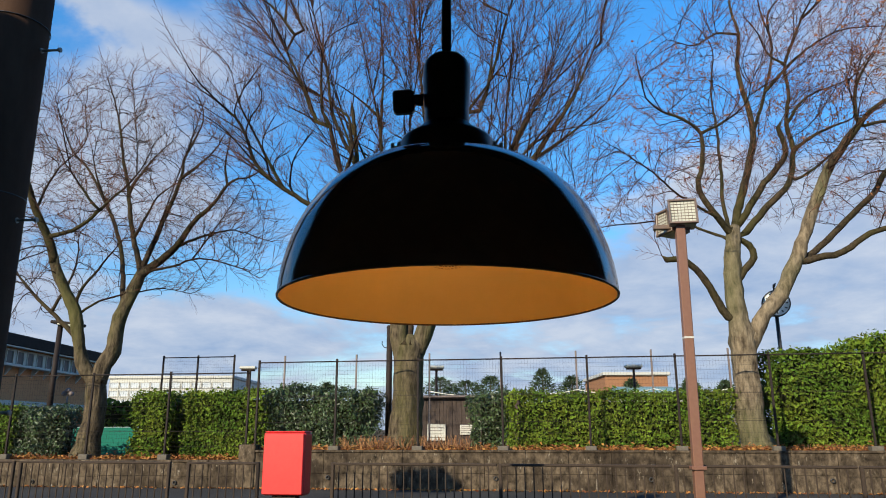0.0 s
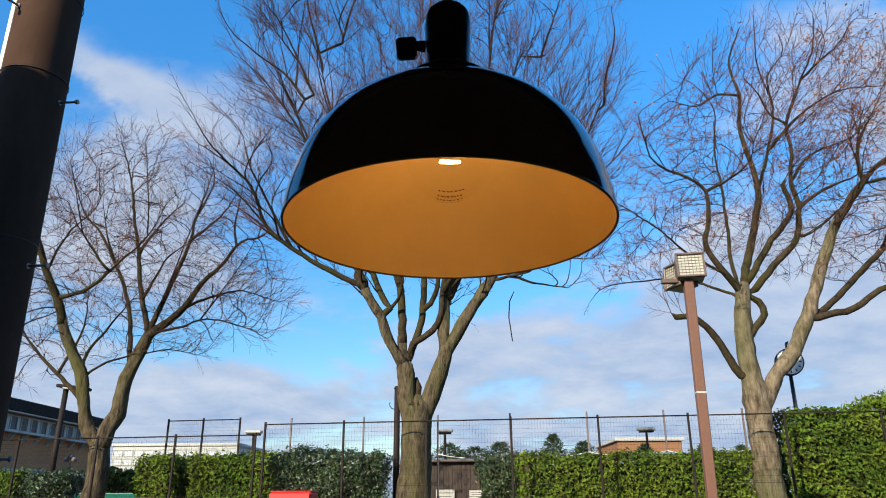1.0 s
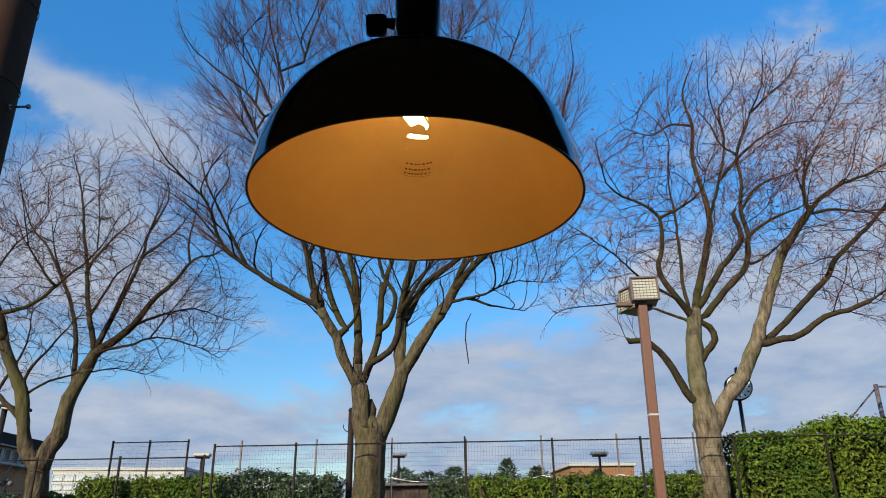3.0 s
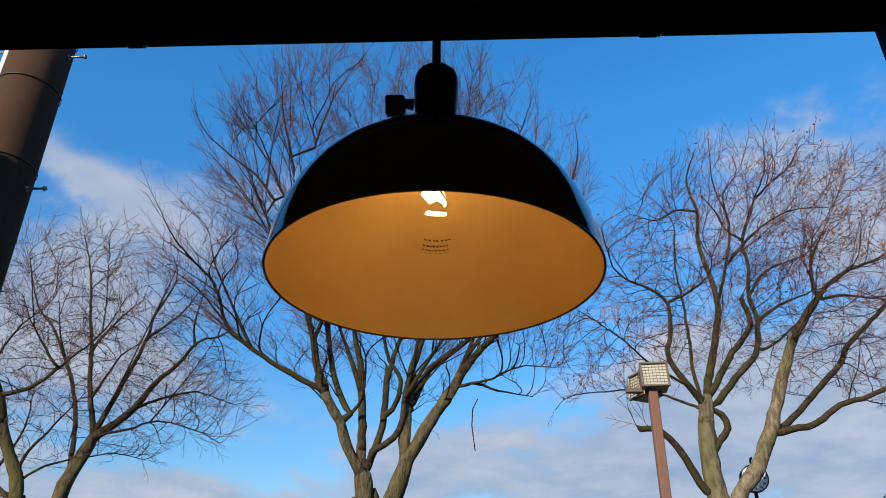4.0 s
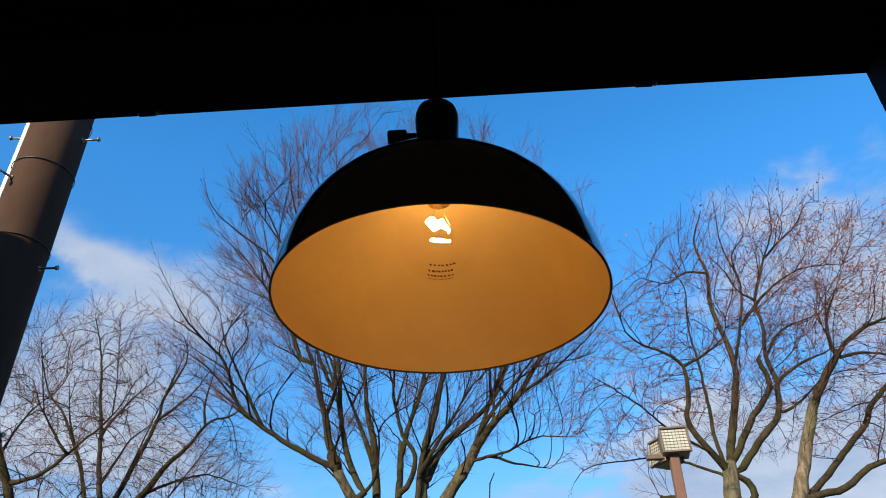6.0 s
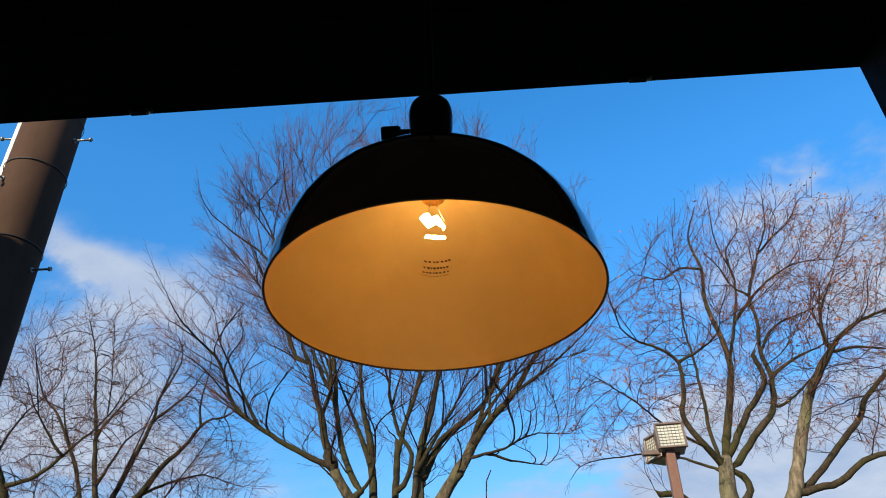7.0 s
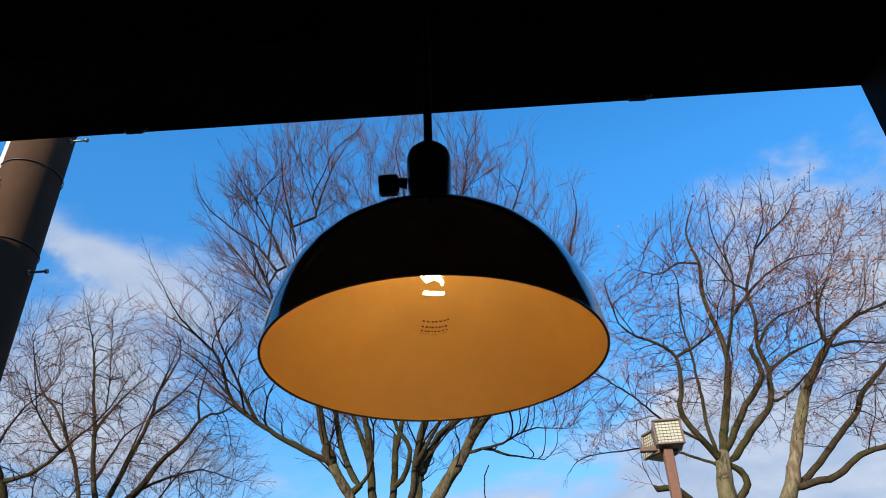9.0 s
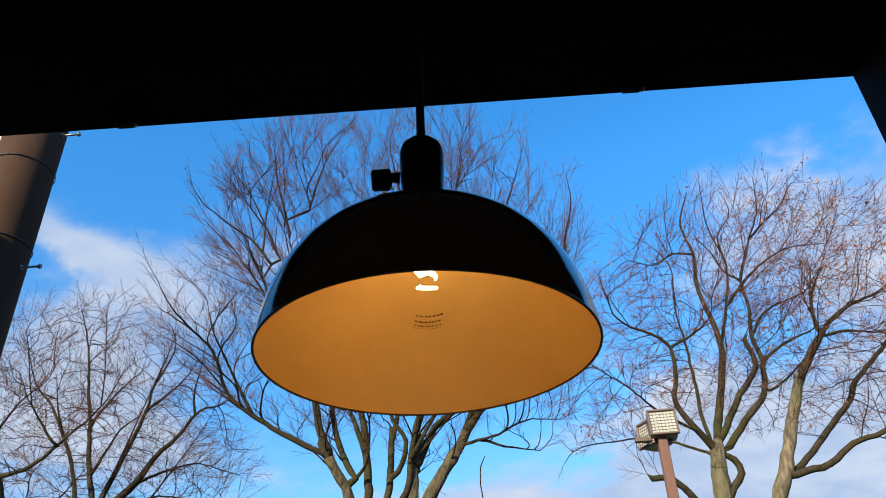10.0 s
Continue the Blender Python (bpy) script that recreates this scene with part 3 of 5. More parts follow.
part("post", Shape().box((-0.02, 0, 2.15), (0.135, 0.135, 4.30), 0.012, pose(0, 0, 0, 0, 0.6, 0)), M_FLOODPOLE, flood)
part("band", Shape().box((-0.015, 0, 2.60), (0.142, 0.142, 0.028), 0.003), M_WHITE, flood, "white band round the post")
part("collar", Shape().box((-0.034, 0, 0.78), (0.20, 0.19, 0.05), 0.006), M_FLOODPOLE, flood)
part("base_plate", Shape().box((-0.042, 0, 0.012), (0.3, 0.3, 0.024), 0.004), M_FLOODPOLE, flood)
part("crossarm", Shape().box((-0.10, 0.08, 4.30), (0.55, 0.10, 0.07), 0.008), M_LAMPFRAME, flood)


def lantern(m, cells):
    b = part("lantern", Shape().box((0, 0.16, 0), (0.40, 0.30, 0.36), 0.012), M_LAMPFRAME, flood, "bronze box lantern with a gridded pale face")
    b.matrix_basis = m
    fr = Shape()
    for zz in (-0.182, 0.182):
        fr.box((0, -0.01, zz), (0.42, 0.05, 0.03), 0.005)
    for xx in (-0.195, 0.195):
        fr.box((xx, -0.01, 0), (0.03, 0.046, 0.334), 0.005)
    part("frame", fr, M_LAMPFRAME, b)
    part("diffuser", Shape().box((0, 0.006, 0), (0.36, 0.012, 0.334), 0.002), M_DIFFUSER, b, "pale frosted lamp glass")
    part("side_glass", Shape().box((0, 0.15, -0.183), (0.36, 0.22, 0.008), 0.002), M_DIFFUSER, b)
    gr = Shape()
    for k in range(1, cells):
        o = -0.18 + 0.36 * k / cells
        gr.box((o, -0.004, 0), (0.006, 0.008, 0.334))
        gr.box((0, -0.005, o * 0.93), (0.36, 0.008, 0.006))
    part("grid", gr, M_LAMPFRAME, b)


lantern(pose(0.035, -0.12, 4.49, -7, 0, -5), 7)
lantern(pose(-0.16, 0.20, 4.42, -4, 0, -68), 7)

# ---- red box on a stand ----
rb = thing("red_box", "bright red metal hose box on a short stand", "box", at=(-2.17, 10.2, 0), turn=-11)
part("body", Shape().box((0, 0.13, 0.865), (0.60, 0.28, 0.83), 0.03), M_RED, rb)
part("door", Shape().box((-0.004, -0.018, 0.865), (0.575, 0.02, 0.80), 0.008), M_RED, rb)
part("lid", Shape().box((0, 0.13, 1.286), (0.585, 0.265, 0.014), 0.006), M_RED, rb)
part("pedestal", Shape().box((0, 0.13, 0.225), (0.34, 0.16, 0.45), 0.01), M_RAIL, rb, "brown stand")

# ---- pedestrian railing ----


def rail_y(x):
    return 11.3 - 0.2 * x


RAIL_TURN = math.degrees(math.atan(-0.2))


def railing(x0, x1, ends=(-1, 1)):
    xm = (x0 + x1) / 2
    length = (x1 - x0) / math.cos(math.radians(RAIL_TURN))
    r = thing("railing", "brown painted steel railing panel with upright bars", "railing", group="railing panels along the road", at=(xm, rail_y(xm), 0), turn=RAIL_TURN)
    h = 0.80
    for e in ends:
        part("post", Shape().box((e * (length / 2 - 0.03), 0, h / 2), (0.05, 0.05, h), 0.008), M_RAIL, r)
    part("top_rail", Shape().box((0, 0, h - 0.004), (length - 0.002, 0.046, 0.038), 0.01), M_RAIL, r)
    part("bottom_rail", Shape().box((0, 0, 0.12), (length - 0.12, 0.034, 0.034), 0.006), M_RAIL, r)
    k = max(2, int(length / 0.128))
    bar = Shape().box((0, 0, 0), (0.017, 0.017, h - 0.16), 0.003).mesh("bar", M_RAIL)
    for i in range(1, k):
        b = new("bar", bar)
        b.parent = r
        b.location = (-length / 2 + length * i / k, 0, (h + 0.10) / 2)


for a, b in ((-12.95, -10.15), (-10.05, -7.28), (-7.20, -4.42), (-4.14, -2.90), (-1.74, 0.80), (0.82, 3.25), (3.27, 5.62), (5.64, 7.95), (7.97, 10.3)):
    railing(a, b, (-1,) if -1.8 < a < 7.9 else (-1, 1))
kerb = thing("kerb", "pale concrete kerb along the railing", "kerb", kind="structure")
for i in range(24):
    x = -13 + i
    ob = part("kerb_stone", Shape().box((0, 0, 0.05), (1.005, 0.16, 0.10), 0.015), M_CONCRETE_LIGHT, kerb)
    ob.matrix_basis = pose(x + 0.5, rail_y(x + 0.5) + 0.35, 0, 0, 0, RAIL_TURN)

# ---- mesh fence on the wall ----


def fence(name, label, xs, z0, z1, y_of, turn, mat, wires=True, caps=True, rails=True, pitch=0.066):
    fn = thing(name, label, "fence")
    for x in xs:
        q = part("post", Shape().box((0, 0, (z1 - z0) / 2 + 0.03), (0.048, 0.048, z1 - z0 + 0.06), 0.006), mat, fn)
        q.matrix_basis = pose(x, y_of(x), z0, 0, 0, turn)
        if caps:
            q2 = part("footing", Shape().box((0, 0, 0.0), (0.24, 0.22, 0.13), 0.012), M_CONCRETE_LIGHT, fn, "square concrete footing")
            q2.matrix_basis = pose(x, y_of(x), z0 + 0.02, 0, 0, turn)
    for a, b in zip(xs, xs[1:]):
        xm, ln = (a + b) / 2, (b - a) / math.cos(math.radians(turn))
        m = pose(xm, y_of(xm), 0, 0, 0, turn)
        if not rails:
            continue
        rl = part("rail", Shape().tube([(-ln / 2, -0.03, z1), (ln / 2, -0.03, z1)], 0.014, 8), mat, fn)
        rl.matrix_basis = m
        if wires:
            w = Shape()
            k = int(ln / pitch)
            for i in range(1, k):
                x = -ln / 2 + ln * i / k
                w.tube([(x, -0.03, z0 + 0.08), (x, -0.03, z1)], 0.0016, 3, cap=False)
            k = int((z1 - z0) / 0.10)
            for i in range(k + 1):
                z = z0 + 0.08 + (z1 - z0 - 0.1) * i / k
                w.tube([(-ln / 2, -0.034, z), (ln / 2, -0.034, z)], 0.0020, 3, cap=False)
            for z in (z0 + 0.62, z0 + 1.22):
                w.tube([(-ln / 2, -0.03, z), (ln / 2, -0.03, z)], 0.004, 4, cap=False)
            ob = part("wire_mesh", w, mat, fn, "fine dark wire mesh")
            ob.matrix_basis = m
    return fn


fence("mesh_fence", "dark brown wire mesh fence on concrete footings", [-4.47, -2.54, -0.585, 1.36, 3.29, 5.22, 7.20, 9.13, 11.10, 13.2, 15.2, 17.2], 0.86, 2.90, fence_y, FENCE_TURN, M_FENCE)
fence("low_mesh_fence", "lower dark brown wire mesh fence beside the tree", [-16.9, -14.9, -12.95, -10.92, -8.78, -6.73, -4.70], 0.66, 2.66, fence_y, FENCE_TURN, M_FENCE)


def back_y(x):
    return 20.55 + SLOPE * x


fence("court_fence", "tall grey-brown posts of a court fence behind the hedge", [-4.62, -2.49, -0.38, 1.62, 3.68, 5.68, 7.67, 9.7], 0.80, 3.36, back_y, FENCE_TURN, M_BACKPOST, rails=False, wires=False, caps=False)
fence("court_gate_frame", "tall mesh panel frame behind the hedge", [-8.39, -7.30, -6.17], 0.58, 3.42, back_y, FENCE_TURN, M_FENCE, caps=False)

# an unseen block on thin legs, added to cast the shadow at the wall's foot
tank = thing("shadow_caster", "unseen brown block on thin steel legs, added to cast a shadow", "tank", at=(-11.3, 0.9, 0))
part("caster_body", Shape().box((0, 0, 8.96), (1.35, 0.9, 0.42), 0.10), M_CLADDING, tank)
part("lid", Shape().lathe([(0.02, 9.22), (0.3, 9.21), (0.34, 9.18), (0.34, 9.16)], sides=24), M_CLADDING, tank)
for sx in (-1, 1):
    for sy in (-1, 1):
        part("leg", Shape().tube([(0.55 * sx, 0.38 * sy, 0), (0.55 * sx, 0.38 * sy, 8.8)], 0.025, 8), M_STEEL, tank)

rope = thing("slack_cable", "pale cable hung slack along the court posts", "cable", at=(0, 0, 0))
cable_run = [-0.38, 1.62, 3.68, 5.68, 7.67]
for xa, xb in zip(cable_run, cable_run[1:]):
    pts = []
    for k in range(9):
        t = k / 8
        x = xa + (xb - xa) * t
        pts.append((x, back_y(x) - 0.04, 2.36 - 0.5 * t * (1 - t)))
    part("span", Shape().tube(pts, 0.011, 6), M_CONDUIT, rope)

# ---- trees ----


def bezier_chain(pts, step):
    """Even steps along a smooth curve through a limb's bends."""
    p = [np.array(q, float) for q in pts]
    p = [2 * p[0] - p[1]] + p + [2 * p[-1] - p[-2]]
    out = []
    for i in range(1, len(p) - 2):
        a, b, c, d = p[i - 1:i + 3]
        k = max(1, int(np.linalg.norm(c - b) / step))
        for t in np.arange(k) / k:
            out.append(0.5 * (2 * b + (c - a) * t + (2 * a - 5 * b + 4 * c - d) * t * t + (3 * b - a - 3 * c + d) * t ** 3))
    return out + [p[-2]]


def unit(v):
    return v / (np.linalg.norm(v, axis=1)[:, None] + 1e-9)


def prongs(shape, p0, d, ln, bend, ks, rs, rng):
    """Many thin three-sided twigs at once, each bending as it goes."""
    m, k = len(p0), len(ks)
    side = unit(np.cross(d, rng.normal(size=(m, 3))))
    up3 = np.cross(d, side)
    v = np.zeros((m, k, 3, 3))
    for j in range(k):
        c = p0 + d * (ln * ks[j])[:, None] + bend * (ln * ks[j] ** 2)[:, None]
        for q in range(3):
            v[:, j, q] = c + (side * math.cos(2.094 * q) + up3 * math.sin(2.094 * q)) * rs[j]
    off = len(shape.v) + np.arange(m)[:, None, None] * (3 * k)
    fc = np.array([[j * 3 + q, j * 3 + (q + 1) % 3, j * 3 + 3 + (q + 1) % 3, j * 3 + 3 + q] for j in range(k - 1) for q in range(3)])
    shape.v += [tuple(p) for p in v.reshape(-1, 3).tolist()]
    shape.f += [tuple(p) for p in (off + fc[None]).reshape(-1, 4).tolist()]
    shape.smooth += [True] * (len(shape.f) - len(shape.smooth))


def grow_tree(name, label, base, limbs, crowns, count, seed, twigs, rust=0, reach=1.5, lift=0.30, twig_len=0.75, keep=0.55, stray=0.12, bark=None, tips_of=None, shoots=0, tip_r=0.0047, fork=0.08, rise=-1.0):
    """A bare tree: drawn limbs, branches that grow into the crown's room, and fine twigs."""
    rng = np.random.default_rng(seed)
    base = np.array(base, float)
    pos, par = [], []

    def put(q, parent):
        pos.append(np.array(q, float))
        par.append(parent)
        return len(pos) - 1

    step, least = 0.17, {}
    for r1, r2, pts in limbs:
        ch = bezier_chain([base + np.array(q) for q in pts], step)
        if not pos:
            last = put(ch[0], -1)
        else:
            last = int(np.argmin(np.linalg.norm(np.array(pos) - ch[0], axis=1)))
        for m, q in enumerate(ch[1:]):
            q = q + rng.normal(0, 0.007, 3)
            last = put(q, last)
            least[last] = r2 + (r1 - r2) * (1 - m / len(ch)) ** 1.25
    drawn = len(pos)
    # long straight shoots that fan up from the limbs
    seats = [i for i in range(drawn) if pos[i][2] - base[2] > 4.2]
    fan = []
    tall = np.array([pos[i][2] - base[2] - 3.6 for i in seats])
    for i in rng.choice(seats, shoots, p=tall / tall.sum()) if shoots else ():
        out = pos[i] - (base + np.array([0, 0, 2.0]))
        out[2] = 0
        d = out / (np.linalg.norm(out) + 1e-6) * rng.uniform(0.15, 0.75) + np.array([0, 0, 1.0]) + rng.normal(0, 0.16, 3)
        d /= np.linalg.norm(d)
        fan.append((int(i), d, rng.uniform(1.8, 4.2)))
    while fan:
        i, d, reach_out = fan.pop(0)
        curl, last, q = rng.normal(0, 0.006, 3), i, pos[i]
        for k in range(int(reach_out / step)):
            d = d + curl + rng.normal(0, 0.014, 3)
            d /= np.linalg.norm(d)
            q = q + d * step
            if np.linalg.norm((q - base - np.array(crowns[0][0][:3])) / np.array(crowns[0][0][3:])) > 1.02:
                break
            last = put(q, last)
            # narrow forks all along the shoot
            if k > 2 and reach_out > 1.0 and rng.random() < fork:
                side = rng.normal(0, 0.34, 3)
                fan.append((last, (d + side) / np.linalg.norm(d + side), reach_out * rng.uniform(0.3, 0.62)))
    # room for the crown
    at = []
    for (cx, cy, cz, rx, ry, rz), share in crowns:
        k = int(count * share)
        d = rng.normal(size=(k, 3))
        d /= np.linalg.norm(d, axis=1)[:, None]
        d *= (rng.random(k) ** (1 / 2.2))[:, None]
        at.append(base + np.array([cx, cy, cz]) + d * np.array([rx, ry, rz]))
    at = np.concatenate(at)
    near = np.full(len(at), 1e9)
    who = np.zeros(len(at), int)
    alive = np.ones(len(at), bool)

    def update(i0):
        new_p = np.array(pos[i0:])
        for a in range(0, len(new_p), 400):
            dd = np.linalg.norm(at[:, None] - new_p[None, a:a + 400], axis=2)
            j = dd.argmin(1)
            m = dd[np.arange(len(at)), j]
            better = m < near
            near[better], who[better] = m[better], j[better] + i0 + a

    update(0)
    alive &= near > 0.30
    kids = {}
    for it in range(70):
        sel = alive & (near < reach * (2.0 if it < 12 else 1.0))
        if not sel.any():
            break
        idx = who[sel]
        vec = at[sel] - np.array(pos)[idx]
        vec /= np.linalg.norm(vec, axis=1)[:, None]
        acc = {}
        for i, v in zip(idx, vec):
            acc[i] = acc.get(i, 0) + v
        i0 = len(pos)
        for i, v in acc.items():
            if kids.get(i, 0) > 3:
                continue
            v = v / (np.linalg.norm(v) + 1e-6)
            if par[i] >= 0:
                f = pos[i] - pos[par[i]]
                v = v + keep * f / (np.linalg.norm(f) + 1e-6)
            v = v + np.array([0, 0, lift]) + rng.normal(0, stray, 3)
            v = v / np.linalg.norm(v)
            if v[2] < rise:
                v[2] = rise
                v = v / np.linalg.norm(v)
            put(pos[i] + v * step, i)
            kids[i] = kids.get(i, 0) + 1
        if len(pos) == i0:
            break
        update(i0)
        alive &= near > 0.29
    n = len(pos)
    P = np.array(pos)
    # girths from tips to trunk
    child = [[] for _ in range(n)]
    for i, q in enumerate(par):
        if q >= 0:
            child[q].append(i)
    order = list(range(n))
    load = np.zeros(n)
    for i in reversed(order):
        load[i] = max(1.0, sum(load[c] for c in child[i]))
    rad = tip_r * load ** 0.5
    for i, r in least.items():
        rad[i] = r
    rad[0] = limbs[0][0]
    for i in range(drawn, n):
        rad[i] = min(rad[i], rad[par[i]] * 0.92)
    for i in range(n):
        h = P[i][2] - base[2]
        if i < drawn and h < 1.2:
            rad[i] *= 1 + 0.42 * math.exp(-h / 0.22)
    thick, thin, boughs = Shape(), Shape(), []
    stack = [(0, -1)]
    while stack:
        i, start = stack.pop()
        chain = [start] if start >= 0 else []
        while True:
            chain.append(i)
            if not child[i]:
                break
            cs = sorted(child[i], key=lambda c: -rad[c])
            for c in cs[1:]:
                stack.append((c, i))
            i = cs[0]
        rr = [rad[c] for c in chain]
        if start >= 0:
            rr[0] = min(rr[0], rr[1] * 1.25)
        if not child[chain[-1]]:
            rr[-1] *= 0.5
        big = max(rr)
        # split a chain where it turns from stem to limb to branch
        c1 = next((k for k, v in enumerate(rr) if v < 0.115), len(rr))
        c2 = max(c1, next((k for k, v in enumerate(rr) if v < 0.030), len(rr)))
        mid = Shape()
        for s, (lo, hi) in ((thick, (0, c1)), (mid, (max(c1 - 1, 0), c2)), (thin, (max(c2 - 1, 0), len(rr)))):
            hi = min(hi + 1, len(rr)) if s is not thin else hi
            if (s is thick and c1 < 2) or (s is mid and c2 - c1 < 1) or hi - lo < 2:
                continue
            knobs = [v * (1 + 0.04 * math.sin(6.1 * (k + lo) + seed) + 0.03 * math.sin(2.3 * (k + lo)) if v > 0.045 else 1) for k, v in enumerate(rr[lo:hi])]
            s.tube([P[c] for c in chain[lo:hi]], knobs, 26 if s is thick else 12 if s is mid else 5 if big > 0.03 else 4, cap=s is not thin)
        if mid.v:
            boughs.append(mid)
    # sprays on the outer branches: shoots with alternate side twigs
    outer_nodes = np.array([i for i in range(n) if rad[i] < 0.017 and par[i] >= 0])
    pick = rng.choice(outer_nodes, twigs, replace=twigs > len(outer_nodes))
    p0 = P[pick]
    f = p0 - P[np.array(par)[pick]]
    f /= np.linalg.norm(f, axis=1)[:, None] + 1e-6
    away = p0 - (base + np.array([0, 0, 5.0]))
    away /= np.linalg.norm(away, axis=1)[:, None]
    d = unit(f * 0.9 + rng.normal(0, 0.42, (twigs, 3)) + away * 0.35 + np.array([0, 0, 0.18 + 0.3 * lift]))
    ln = twig_len * (0.5 + 0.9 * rng.random(twigs))
    bend = rng.normal(0, 0.07, (twigs, 3)) + np.array([0, 0, 0.05])
    sprays = Shape()
    prongs(sprays, p0, d, ln, bend, (0.0, 0.35, 0.7, 1.0), (0.0058, 0.0050, 0.0040, 0.0020), rng)
    flatn = unit(np.cross(d, rng.normal(size=(twigs, 3))))
    tips = [p0 + d * ln[:, None] + bend * ln[:, None]]
    for k, sfrac in enumerate((0.2, 0.38, 0.56, 0.74, 0.9)):
        q = p0 + d * (ln * sfrac)[:, None] + bend * (ln * sfrac * sfrac)[:, None]
        sgn = 1 if k % 2 else -1
        d2 = unit(d * 0.82 + flatn * sgn * 0.5 + rng.normal(0, 0.16, (twigs, 3)))
        l2 = ln * (0.62 - 0.42 * sfrac) * (0.55 + 0.8 * rng.random(twigs))
        b2 = d * 0.14 + rng.normal(0, 0.08, (twigs, 3))
        prongs(sprays, q, d2, l2, b2, (0.0, 0.5, 1.0), (0.0040, 0.0033, 0.0016), rng)
        tips.append(q + d2 * l2[:, None])
    # ridged, fluted bark on the stems
    rough = []
    for q in thick.v:
        w = noise.noise_vector(Vector((q[0] * 4.5, q[1] * 4.5, q[2] * 0.9 + seed))) * 0.045 + noise.noise_vector(Vector((q[0] * 15, q[1] * 15, q[2] * 3.5))) * 0.016
        rough.append((q[0] + w.x, q[1] + w.y, q[2]))
    thick.v = rough
    tree = thing(name, label, "tree")
    part("trunk", thick, bark or M_BARK, tree, "grey-brown trunk with green moss")
    for bough in boughs:
        part("limb", bough, M_LIMB, tree)
    part("crown", thin, M_TWIG, tree, "dense bare dark branches", kind="stuff")
    part("twig_spray", sprays, tips_of or M_TIPS, tree, "fine brown twigs", kind="stuff")
    if rust:
        lf = Shape()
        tip = np.concatenate(tips)
        w = np.exp(-((tip[:, 0] - base[0] - 3.6) / 1.2) ** 2 - ((tip[:, 2] - base[2] - 9.6) / 1.2) ** 2) + 0.10
        for i in rng.choice(len(tip), rust, p=w / w.sum()):
            c = tip[i] + rng.normal(0, 0.05, 3)
            a, b = rng.normal(size=3), rng.normal(size=3)
            a *= 0.045 / np.linalg.norm(a)
            b *= 0.026 / np.linalg.norm(b)
            lf.add([c - a, c + b, c + a, c - b + a * 0.2], [(0, 1, 2, 3)])
        part("dry_leaves", lf, M_DRYLEAF, tree, "last rust-brown leaves", kind="stuff")
    return tree


